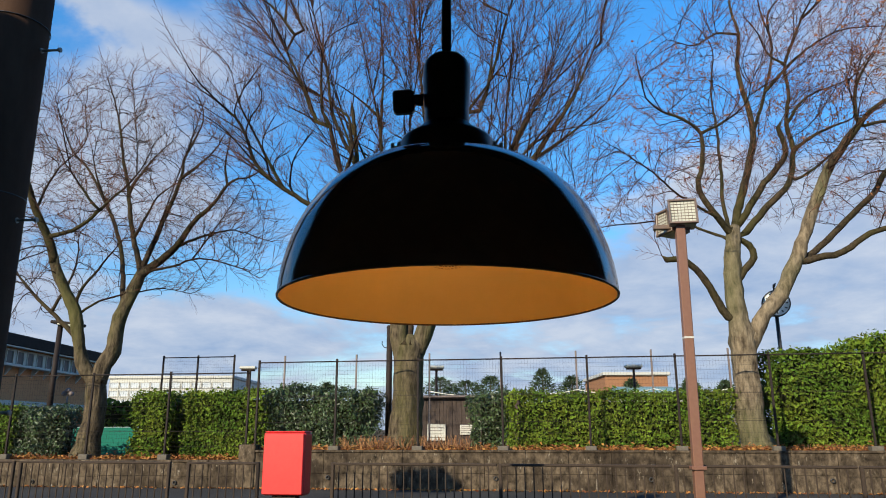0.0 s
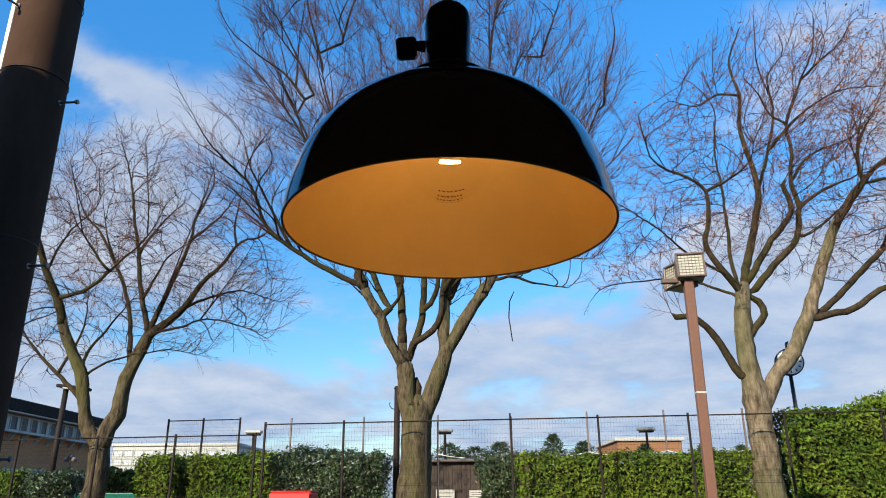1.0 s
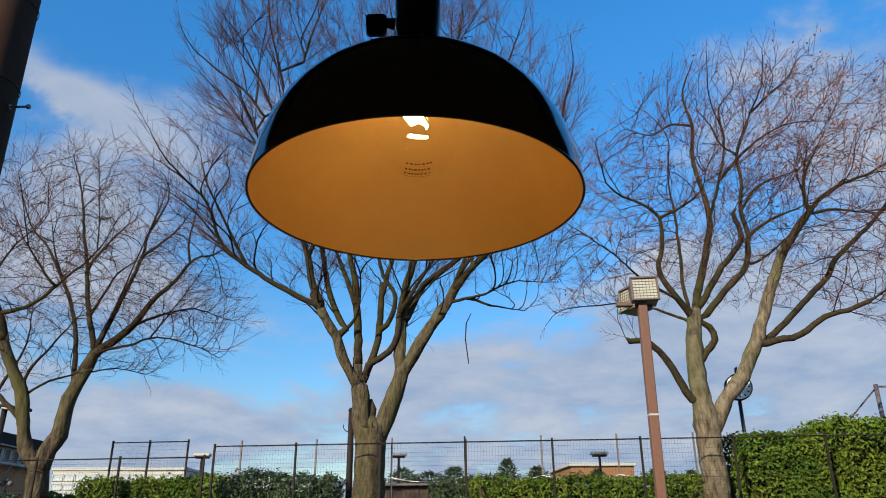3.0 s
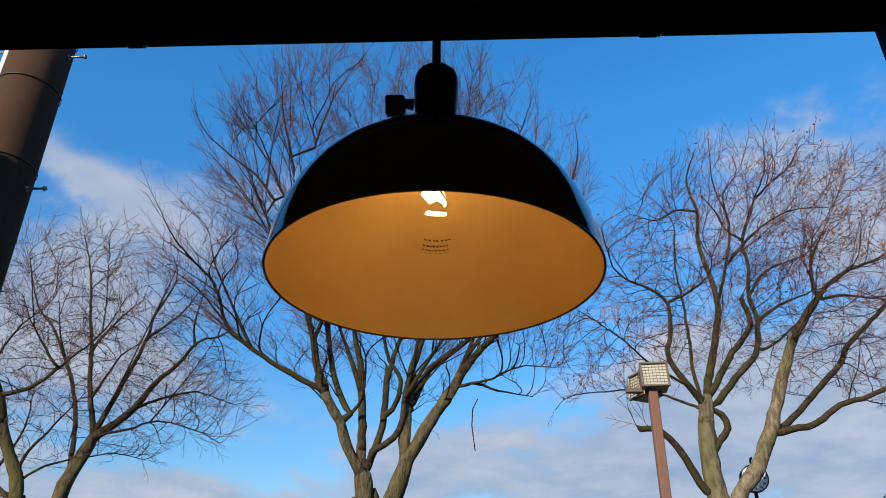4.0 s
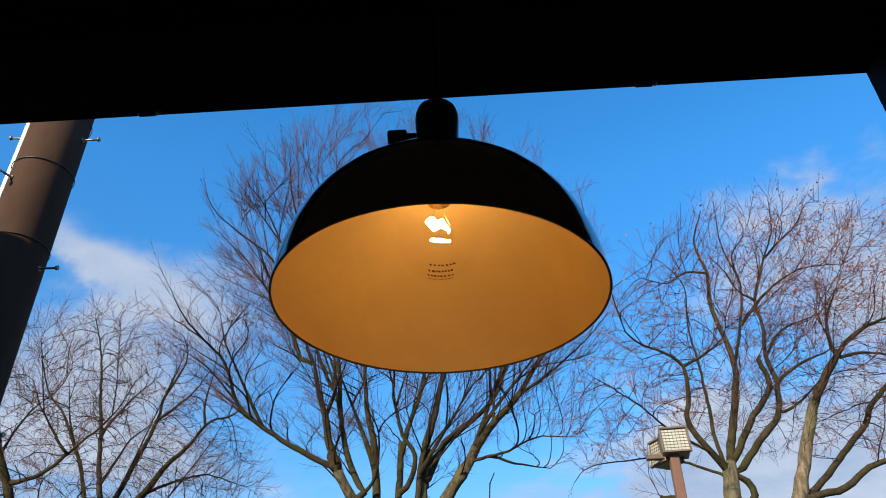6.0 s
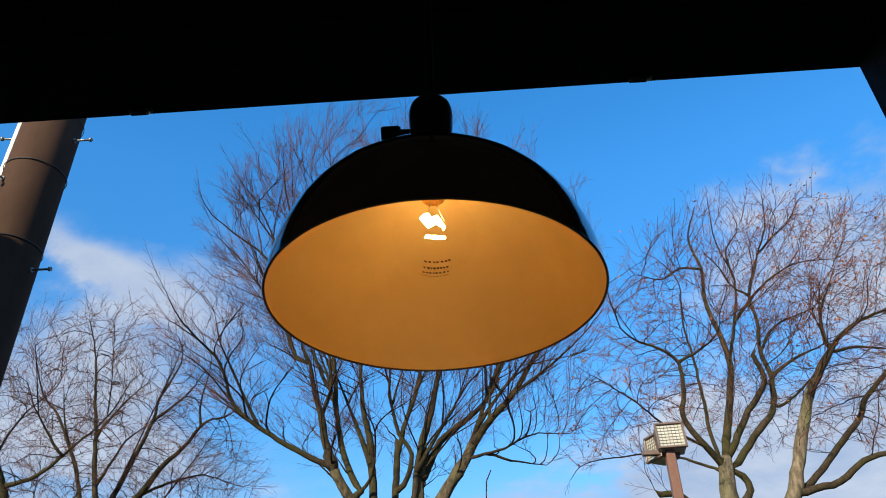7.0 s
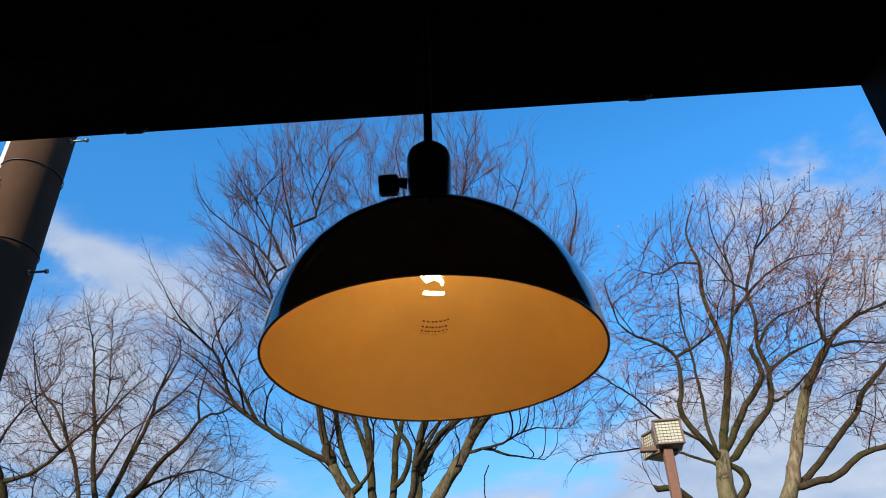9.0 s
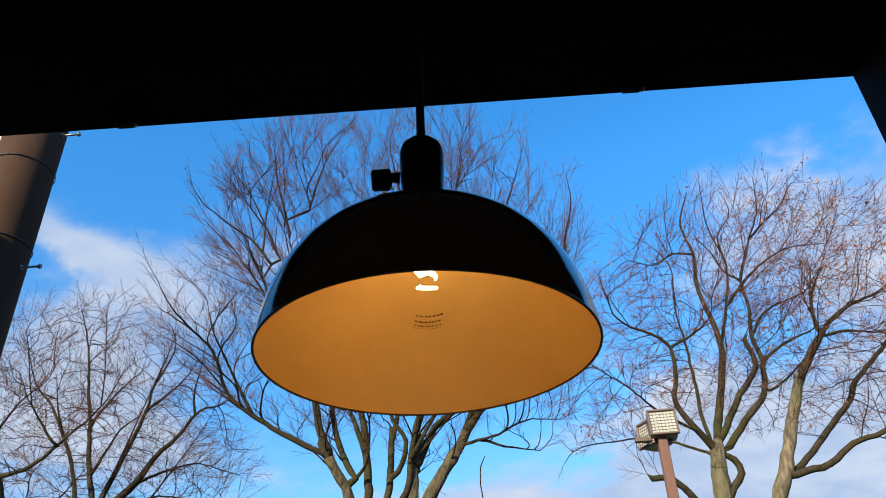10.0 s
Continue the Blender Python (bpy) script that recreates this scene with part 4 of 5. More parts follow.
# limbs of the three trees: girth at the root and tip, and the bends from the foot of the tree
LEFT_LIMBS = [
    (0.298, 0.239, [(0.00, 0.00, 0.00), (0.13, 0.00, 1.11), (0.11, 0.00, 1.65), (0.06, 0.00, 2.12)]),
    (0.182, 0.054, [(0.08, 0.00, 1.99), (-0.19, -0.06, 2.26), (-0.40, -0.16, 2.84), (-0.49, -0.30, 3.63), (-0.71, -0.41, 4.12), (-1.01, -0.58, 4.82), (-1.19, -0.76, 5.51), (-1.52, -1.01, 6.31), (-1.66, -1.27, 6.89), (-1.77, -1.59, 7.58), (-1.73, -1.98, 8.36)]),
    (0.223, 0.142, [(0.09, 0.00, 1.92), (0.22, 0.02, 2.40), (0.40, 0.03, 2.75), (0.48, 0.05, 3.46), (0.64, 0.07, 4.09), (0.94, 0.09, 4.85)]),
    (0.108, 0.010, [(0.94, 0.09, 4.85), (1.47, -0.03, 5.19), (1.90, -0.15, 5.55), (2.41, -0.34, 6.21), (2.96, -0.52, 6.66), (3.46, -0.75, 7.21), (3.99, -0.95, 7.24), (4.45, -1.22, 7.43)]),
    (0.083, 0.013, [(0.93, 0.07, 4.96), (1.16, 0.24, 5.88), (1.38, 0.39, 6.74), (1.59, 0.57, 7.77), (1.59, 0.70, 8.43), (1.72, 0.83, 8.88), (1.92, 1.03, 9.88), (1.64, 1.20, 10.66)]),
    (0.083, 0.013, [(0.91, 0.07, 4.97), (0.62, 0.10, 5.84), (0.40, 0.13, 6.78), (0.29, 0.15, 7.38), (0.05, 0.17, 8.23), (-0.10, 0.19, 9.00), (-0.37, 0.22, 9.91), (-0.75, 0.25, 10.84)]),
    (0.075, 0.014, [(0.55, 0.06, 3.92), (0.25, 0.37, 5.25), (-0.00, 0.53, 5.96), (-0.27, 0.67, 6.53), (-0.76, 0.86, 7.33), (-1.36, 1.09, 8.22), (-2.09, 1.34, 8.97), (-2.79, 1.68, 10.24)]),
    (0.059, 0.007, [(-1.16, -0.80, 5.67), (-0.55, -0.94, 5.79), (-0.11, -1.04, 6.02), (0.40, -1.21, 6.45), (0.94, -1.39, 6.83), (1.39, -1.62, 7.24), (1.80, -1.94, 7.81)]),
    (0.075, 0.016, [(-0.46, -0.20, 3.09), (-0.76, -0.13, 3.34), (-1.31, -0.02, 3.78), (-1.95, 0.10, 4.33), (-2.41, 0.20, 4.79), (-2.76, 0.29, 5.28)]),
    (0.043, 0.008, [(-1.31, -0.02, 3.78), (-1.14, 0.04, 4.30), (-0.97, 0.10, 4.76), (-0.89, 0.17, 5.32), (-1.00, 0.26, 6.14)]),
    (0.050, 0.007, [(-0.50, -0.31, 3.71), (-0.43, -0.41, 4.22), (-0.04, -0.52, 4.72), (0.54, -0.68, 5.42), (0.84, -0.79, 5.75)]),
    (0.033, 0.008, [(-0.47, -0.31, 3.71), (0.01, -0.16, 4.06), (0.52, 0.01, 4.25), (0.94, 0.17, 4.38), (1.40, 0.39, 4.50), (2.07, 0.69, 4.42)]),
    (0.042, 0.007, [(0.78, 0.09, 4.70), (1.18, -0.02, 4.89), (1.87, -0.16, 5.00), (2.63, -0.34, 5.17), (3.67, -0.57, 4.90), (4.38, -0.77, 4.54)]),
    (0.041, 0.007, [(1.90, -0.15, 5.55), (2.65, 0.06, 5.93), (3.33, 0.26, 6.11), (4.28, 0.57, 5.87)]),
    (0.032, 0.007, [(3.33, -0.72, 7.17), (3.27, -0.82, 7.70), (3.38, -0.93, 8.23), (3.48, -1.08, 8.84)]),
    (0.044, 0.008, [(1.59, 0.57, 7.77), (1.92, 0.69, 8.12), (2.38, 0.87, 8.73), (2.61, 1.02, 9.35)]),
    (0.042, 0.007, [(0.62, 0.10, 5.84), (0.99, -0.11, 6.42), (1.34, -0.32, 6.92), (1.81, -0.52, 7.17), (2.33, -0.76, 7.32)]),
    (0.043, 0.008, [(0.31, 0.14, 7.25), (0.55, 0.32, 7.82), (0.83, 0.52, 8.42), (1.14, 0.74, 8.95)]),
    (0.041, 0.007, [(0.31, -1.14, 6.15), (-0.00, -1.32, 6.52), (-0.26, -1.55, 6.97), (-0.46, -1.84, 7.32), (-0.55, -2.25, 7.77)]),
    (0.034, 0.008, [(-1.52, -1.01, 6.31), (-1.47, -0.84, 6.91), (-1.27, -0.62, 7.64), (-0.91, -0.35, 8.33), (-0.84, -0.07, 9.06)]),
]
MIDDLE_LIMBS = [
    (0.408, 0.332, [(0.00, 0.00, 0.00), (0.04, 0.00, 0.79), (0.07, 0.00, 1.64), (0.07, 0.00, 2.28), (0.07, 0.00, 2.55)]),
    (0.255, 0.193, [(-0.01, 0.00, 2.28), (-0.15, -0.01, 2.61), (-0.20, -0.03, 3.29), (-0.28, -0.04, 3.71)]),
    (0.233, 0.174, [(0.16, 0.00, 2.28), (0.36, 0.00, 2.58), (0.59, 0.00, 3.21), (0.80, 0.00, 3.90)]),
    (0.158, 0.112, [(0.80, 0.00, 3.90), (0.97, -0.02, 4.15), (1.29, -0.06, 4.68), (1.64, -0.10, 5.21), (1.93, -0.13, 5.66), (2.25, -0.17, 6.21)]),
    (0.102, 0.014, [(2.15, -0.16, 6.03), (2.58, -0.23, 6.60), (3.03, -0.29, 7.03), (3.40, -0.35, 7.47), (3.64, -0.40, 7.88), (4.18, -0.51, 8.66), (4.66, -0.63, 9.61), (5.08, -0.77, 10.60)]),
    (0.143, 0.104, [(-0.28, -0.04, 3.60), (-0.62, -0.14, 4.13), (-0.85, -0.24, 4.73), (-1.15, -0.35, 5.24), (-1.43, -0.47, 5.76)]),
    (0.108, 0.079, [(-1.17, -0.39, 5.41), (-1.45, -0.49, 5.97), (-1.61, -0.62, 6.74)]),
    (0.066, 0.040, [(-1.61, -0.62, 6.74), (-1.80, -0.72, 7.33), (-1.95, -0.84, 8.02), (-2.14, -0.94, 8.42)]),
    (0.052, 0.007, [(-2.24, -0.85, 7.97), (-2.79, -1.05, 9.37), (-3.33, -1.22, 10.45), (-3.80, -1.41, 11.49)]),
    (0.058, 0.040, [(-1.61, -0.62, 6.74), (-1.40, -0.66, 7.34), (-1.47, -0.70, 8.07)]),
    (0.051, 0.007, [(-1.47, -0.66, 7.39), (-1.92, -0.74, 8.47), (-2.09, -0.81, 9.61), (-2.46, -0.91, 11.14), (-2.73, -0.99, 12.11)]),
    (0.079, 0.006, [(-1.22, -0.40, 5.48), (-1.62, -0.49, 5.61), (-2.26, -0.66, 5.91), (-2.89, -0.86, 6.26), (-3.30, -1.04, 6.51), (-3.70, -1.29, 6.91), (-3.86, -1.61, 7.48), (-4.05, -1.97, 7.78), (-4.45, -2.47, 8.08), (-4.70, -3.09, 8.30), (-4.80, -3.91, 8.56)]),
    (0.086, 0.043, [(-0.48, -0.24, 4.80), (-0.81, -0.18, 5.27), (-1.03, -0.11, 5.81), (-1.20, -0.04, 6.45), (-1.34, 0.04, 7.19), (-1.41, 0.14, 8.13), (-1.56, 0.25, 9.21)]),
    (0.121, 0.087, [(-0.28, -0.04, 3.60), (-0.28, -0.03, 3.81), (-0.32, 0.03, 4.89), (-0.42, 0.10, 5.93)]),
    (0.089, 0.018, [(-0.36, 0.10, 5.92), (-0.50, 0.13, 6.56), (-0.66, 0.17, 7.22), (-0.75, 0.23, 8.22), (-0.86, 0.28, 9.21)]),
    (0.046, 0.008, [(-0.76, 0.21, 7.84), (-0.74, 0.28, 9.08), (-0.71, 0.34, 10.22), (-0.86, 0.45, 12.17), (-1.08, 0.50, 13.12)]),
    (0.157, 0.107, [(0.77, 0.00, 3.78), (0.76, 0.02, 4.52), (0.81, 0.04, 5.25), (0.94, 0.07, 6.10)]),
    (0.099, 0.071, [(0.03, 0.00, 2.64), (0.11, 0.00, 2.99), (0.06, 0.00, 3.23)]),
    (0.100, 0.075, [(-0.22, -0.04, 3.60), (-0.11, -0.00, 3.79), (0.14, 0.14, 4.55), (0.22, 0.25, 5.22), (0.25, 0.42, 6.31)]),
    (0.075, 0.018, [(0.25, 0.35, 5.91), (0.40, 0.49, 6.72), (0.63, 0.61, 7.42), (0.86, 0.74, 8.24), (0.94, 0.92, 9.47)]),
    (0.073, 0.013, [(0.34, 0.22, 5.01), (0.61, 0.08, 5.68), (0.55, -0.01, 6.06), (0.31, -0.11, 6.38), (0.09, -0.31, 7.22), (0.07, -0.49, 7.81), (0.13, -0.77, 8.66)]),
    (0.086, 0.066, [(-0.14, -0.00, 3.83), (-0.03, -0.02, 4.07), (0.24, -0.04, 4.25), (0.49, -0.06, 4.42), (0.68, -0.09, 4.85), (0.72, -0.12, 5.39), (0.85, -0.16, 6.03)]),
    (0.110, 0.042, [(0.87, 0.06, 5.70), (0.84, 0.05, 5.91), (0.88, 0.03, 6.20), (1.11, -0.02, 6.95), (1.30, -0.08, 7.79), (1.63, -0.15, 8.92)]),
    (0.109, 0.019, [(0.90, 0.04, 5.21), (1.00, 0.12, 5.56), (1.36, 0.27, 6.27), (1.94, 0.42, 6.80), (2.64, 0.61, 7.50), (3.09, 0.80, 8.43), (3.56, 1.00, 9.42)]),
    (0.073, 0.014, [(2.07, -0.16, 5.96), (2.41, 0.00, 6.84), (2.68, 0.13, 7.61), (2.96, 0.23, 8.18), (3.41, 0.41, 9.31)]),
    (0.044, 0.006, [(1.89, -0.13, 5.65), (2.27, -0.23, 5.73), (2.92, -0.40, 5.85), (3.58, -0.61, 6.10), (4.44, -0.89, 6.00)]),
    (0.036, 0.007, [(2.45, -0.28, 5.82), (2.89, -0.19, 5.65), (3.45, -0.09, 5.56), (3.96, 0.00, 5.53)]),
    (0.054, 0.008, [(2.76, 0.16, 7.81), (3.36, 0.23, 8.91), (3.96, 0.29, 9.80), (4.86, 0.37, 10.76), (5.51, 0.43, 11.77)]),
    (0.054, 0.008, [(1.88, -0.14, 8.62), (2.45, 0.08, 10.52), (2.82, 0.24, 12.02), (3.09, 0.33, 13.00)]),
    (0.045, 0.007, [(3.34, -0.33, 7.33), (4.42, -0.50, 8.10), (5.24, -0.65, 8.80), (5.76, -0.78, 9.38)]),
    (0.048, 0.008, [(0.49, 0.77, 8.46), (0.32, 0.95, 10.11), (0.14, 1.14, 11.85), (0.03, 1.32, 13.68)]),
    (0.039, 0.007, [(-2.78, -1.17, 10.27), (-3.36, -1.37, 11.03), (-3.98, -1.56, 11.47), (-4.74, -1.83, 12.05), (-5.12, -2.12, 12.61)]),
    (0.039, 0.008, [(-2.59, -1.17, 10.41), (-3.12, -1.34, 11.59), (-3.64, -1.52, 12.63), (-4.16, -1.68, 13.33)]),
    (0.040, 0.008, [(-2.48, -0.94, 11.47), (-2.78, -1.01, 12.59), (-3.01, -1.08, 13.56), (-3.17, -1.16, 14.79)]),
    (0.043, 0.006, [(3.59, 0.30, 12.51), (3.96, 0.37, 13.62), (4.35, 0.44, 14.79), (4.63, 0.49, 15.73)]),
    (0.040, 0.006, [(5.11, -0.73, 10.26), (5.24, -0.80, 11.33), (5.55, -0.87, 12.45), (5.52, -0.95, 13.54)]),
    (0.046, 0.006, [(0.61, 1.32, 14.17), (0.39, 1.46, 15.46), (0.20, 1.61, 16.97), (0.40, 1.72, 18.11)]),
    (0.042, 0.006, [(2.10, 0.21, 12.08), (2.26, 0.30, 13.61), (2.54, 0.40, 15.27), (2.35, 0.48, 16.86)]),
    (0.041, 0.008, [(-2.04, -0.98, 12.19), (-1.86, -0.92, 13.24), (-1.66, -0.87, 14.12), (-1.61, -0.83, 14.81)]),
]
RIGHT_LIMBS = [
    (0.303, 0.274, [(0.00, 0.00, 0.00), (-0.15, 0.00, 0.70), (-0.12, 0.00, 1.42), (-0.14, 0.00, 1.99), (-0.15, 0.00, 2.68)]),
    (0.225, 0.175, [(-0.15, 0.00, 2.68), (-0.20, 0.01, 3.01), (-0.18, 0.04, 3.90), (-0.16, 0.06, 4.54), (-0.07, 0.07, 5.08)]),
    (0.195, 0.144, [(-0.11, 0.00, 2.17), (0.20, -0.02, 2.74), (0.43, -0.03, 3.13), (0.85, -0.05, 3.60), (1.21, -0.08, 4.22), (1.41, -0.09, 4.59)]),
    (0.144, 0.102, [(1.41, -0.09, 4.59), (1.49, -0.12, 4.85), (1.90, -0.22, 5.87), (2.22, -0.30, 6.61), (2.62, -0.39, 7.18), (2.84, -0.45, 7.49)]),
    (0.065, 0.012, [(3.06, -0.45, 7.73), (3.51, -0.54, 8.20), (4.06, -0.63, 8.51), (4.79, -0.76, 8.79), (5.36, -0.90, 9.15)]),
    (0.057, 0.008, [(3.06, -0.45, 7.73), (3.11, -0.38, 8.20), (3.28, -0.27, 8.89), (3.83, -0.13, 9.75), (4.26, -0.03, 10.41)]),
    (0.049, 0.008, [(3.06, -0.45, 7.73), (3.91, -0.31, 7.93), (4.76, -0.19, 7.92), (5.54, -0.09, 8.09)]),
    (0.083, 0.052, [(1.44, -0.08, 4.39), (2.26, 0.08, 5.01), (3.01, 0.23, 5.67), (3.79, 0.37, 6.35), (4.09, 0.46, 6.79), (5.10, 0.63, 7.64), (6.05, 0.79, 8.50), (6.94, 0.98, 9.64)]),
    (0.091, 0.050, [(1.37, -0.08, 4.34), (1.77, -0.17, 4.47), (2.37, -0.30, 4.59), (2.94, -0.48, 4.99), (3.42, -0.66, 5.10), (3.82, -0.87, 5.26)]),
    (0.101, 0.063, [(-0.34, 0.01, 2.95), (-0.55, -0.05, 3.24), (-0.85, -0.16, 3.77), (-1.18, -0.27, 4.19), (-1.45, -0.34, 4.37), (-1.91, -0.43, 4.39)]),
    (0.095, 0.074, [(-0.11, 0.04, 3.95), (0.11, 0.05, 4.23), (0.38, 0.06, 4.54), (0.29, 0.07, 4.87), (0.04, 0.08, 5.04)]),
    (0.089, 0.013, [(-0.07, 0.07, 5.02), (-0.18, 0.04, 5.18), (-0.51, -0.04, 5.61), (-0.90, -0.16, 6.23), (-0.79, -0.28, 6.84), (-0.82, -0.43, 7.55), (-1.26, -0.56, 7.88), (-1.82, -0.69, 8.04), (-2.23, -0.85, 8.33), (-2.35, -1.05, 8.72)]),
    (0.037, 0.007, [(-0.82, -0.43, 7.55), (-0.25, -0.61, 7.82), (0.19, -0.81, 8.16), (0.28, -1.02, 8.57)]),
    (0.052, 0.008, [(-0.16, 0.04, 5.15), (-0.18, 0.20, 6.04), (-0.10, 0.34, 6.97), (-0.02, 0.52, 8.08), (-0.00, 0.70, 9.28), (0.23, 0.89, 10.58), (-0.08, 1.09, 11.47), (-0.49, 1.35, 12.01)]),
    (0.112, 0.016, [(-0.03, 0.07, 5.18), (0.12, 0.10, 5.72), (0.56, 0.18, 6.98), (0.78, 0.23, 7.92), (0.70, 0.29, 8.92), (0.61, 0.33, 9.75), (0.77, 0.39, 10.75), (0.65, 0.44, 11.82), (1.14, 0.50, 13.05)]),
    (0.090, 0.056, [(0.04, 0.08, 5.29), (0.30, 0.02, 5.68), (0.77, -0.10, 6.38), (1.30, -0.23, 7.09), (1.16, -0.34, 7.75)]),
    (0.048, 0.009, [(0.74, 0.23, 7.74), (1.31, 0.43, 9.10), (1.73, 0.61, 10.48), (1.60, 0.78, 11.89), (1.76, 0.94, 13.23), (1.87, 1.05, 13.89)]),
    (0.089, 0.012, [(0.02, 0.08, 4.98), (0.27, 0.08, 5.19), (0.89, 0.08, 5.88), (1.44, 0.08, 6.42), (1.67, 0.08, 7.30), (1.59, 0.08, 8.03), (1.74, 0.08, 8.90), (1.75, 0.08, 9.70), (2.33, 0.08, 11.01), (2.84, 0.08, 12.03), (3.03, 0.08, 13.13)]),
    (0.048, 0.007, [(1.67, 0.08, 7.30), (2.19, -0.10, 7.67), (3.01, -0.40, 7.96), (3.37, -0.66, 8.03)]),
    (0.039, 0.008, [(1.49, 0.08, 6.50), (2.04, 0.20, 6.75), (2.77, 0.38, 7.30), (3.32, 0.50, 7.79)]),
    (0.050, 0.008, [(1.31, 0.43, 9.10), (1.94, 0.23, 9.78), (2.52, 0.04, 10.25), (3.24, -0.21, 10.55), (4.11, -0.52, 10.46)]),
    (0.040, 0.008, [(1.59, 0.08, 8.03), (2.32, 0.31, 8.89), (3.69, 0.59, 9.57), (4.44, 0.75, 10.32)]),
    (0.037, 0.006, [(-0.30, 0.01, 5.34), (-0.44, -0.06, 5.51), (-0.98, -0.23, 5.74), (-1.60, -0.44, 6.05), (-2.12, -0.69, 6.43), (-2.85, -1.03, 6.78), (-3.71, -1.48, 7.11)]),
    (0.037, 0.007, [(-0.06, 0.07, 4.95), (-0.30, 0.15, 5.08), (-1.03, 0.43, 5.46), (-1.57, 0.67, 5.64), (-2.22, 1.01, 5.68), (-3.08, 1.48, 5.67), (-3.41, 2.01, 5.40)]),
    (0.034, 0.007, [(0.77, 0.39, 10.75), (0.11, 0.24, 10.70), (-0.58, 0.09, 10.26), (-1.32, -0.09, 10.35)]),
    (0.035, 0.009, [(1.73, 0.61, 10.48), (1.85, 0.84, 11.62), (2.50, 1.04, 12.55), (2.57, 1.18, 13.30)]),
    (0.035, 0.008, [(2.33, 0.08, 11.01), (2.86, -0.15, 11.52), (3.27, -0.38, 11.83), (3.41, -0.65, 12.13)]),
    (0.033, 0.008, [(1.75, 0.08, 9.70), (1.39, 0.21, 10.09), (1.28, 0.34, 10.73), (1.01, 0.50, 11.42)]),
]
grow_tree("zelkova_tree", "tall bare vase-shaped tree with many upright limbs", (-0.92, 17.9, 0.8), MIDDLE_LIMBS,
          [((0.25, 0, 10.5, 5.7, 3.8, 6.1), 0.84), ((-3.6, -1.0, 8.2, 2.4, 2.0, 2.6), 0.08), ((3.6, -0.8, 7.6, 2.2, 2.0, 2.2), 0.08)], 2600, 11, 4700, lift=0.40, twig_len=0.80, keep=1.3, stray=0.05, shoots=120, tip_r=0.0062, fork=0.2, rise=0.6, reach=1.1)
grow_tree("zelkova_tree", "broad bare tree with rust leaves and two mossy stems", (7.18, 16.9, 0.8), RIGHT_LIMBS,
          [((2.3, 0, 8.7, 5.0, 3.7, 3.5), 0.85), ((-2.2, -0.8, 6.0, 1.9, 1.6, 1.2), 0.09), ((4.6, -0.8, 5.8, 2.0, 1.6, 1.2), 0.06)], 3000, 23, 2700, rust=2200, lift=0.12, twig_len=0.60, bark=M_BARK_PALE, tips_of=M_TIPS_RED, shoots=6, tip_r=0.0068)
grow_tree("zelkova_tree", "slender bare tree forked low behind the fence", (-9.11, 19.0, 0.58), LEFT_LIMBS,
          [((0.3, 0, 7.3, 4.1, 3.1, 3.35), 0.78), ((3.0, -0.8, 5.6, 2.2, 1.4, 1.2), 0.14), ((-2.4, 0.6, 5.0, 1.8, 1.4, 1.6), 0.08)], 2700, 37, 1700, lift=0.12, twig_len=0.70, keep=0.9, stray=0.08, shoots=8, tip_r=0.0082)

# ---- hedges ----


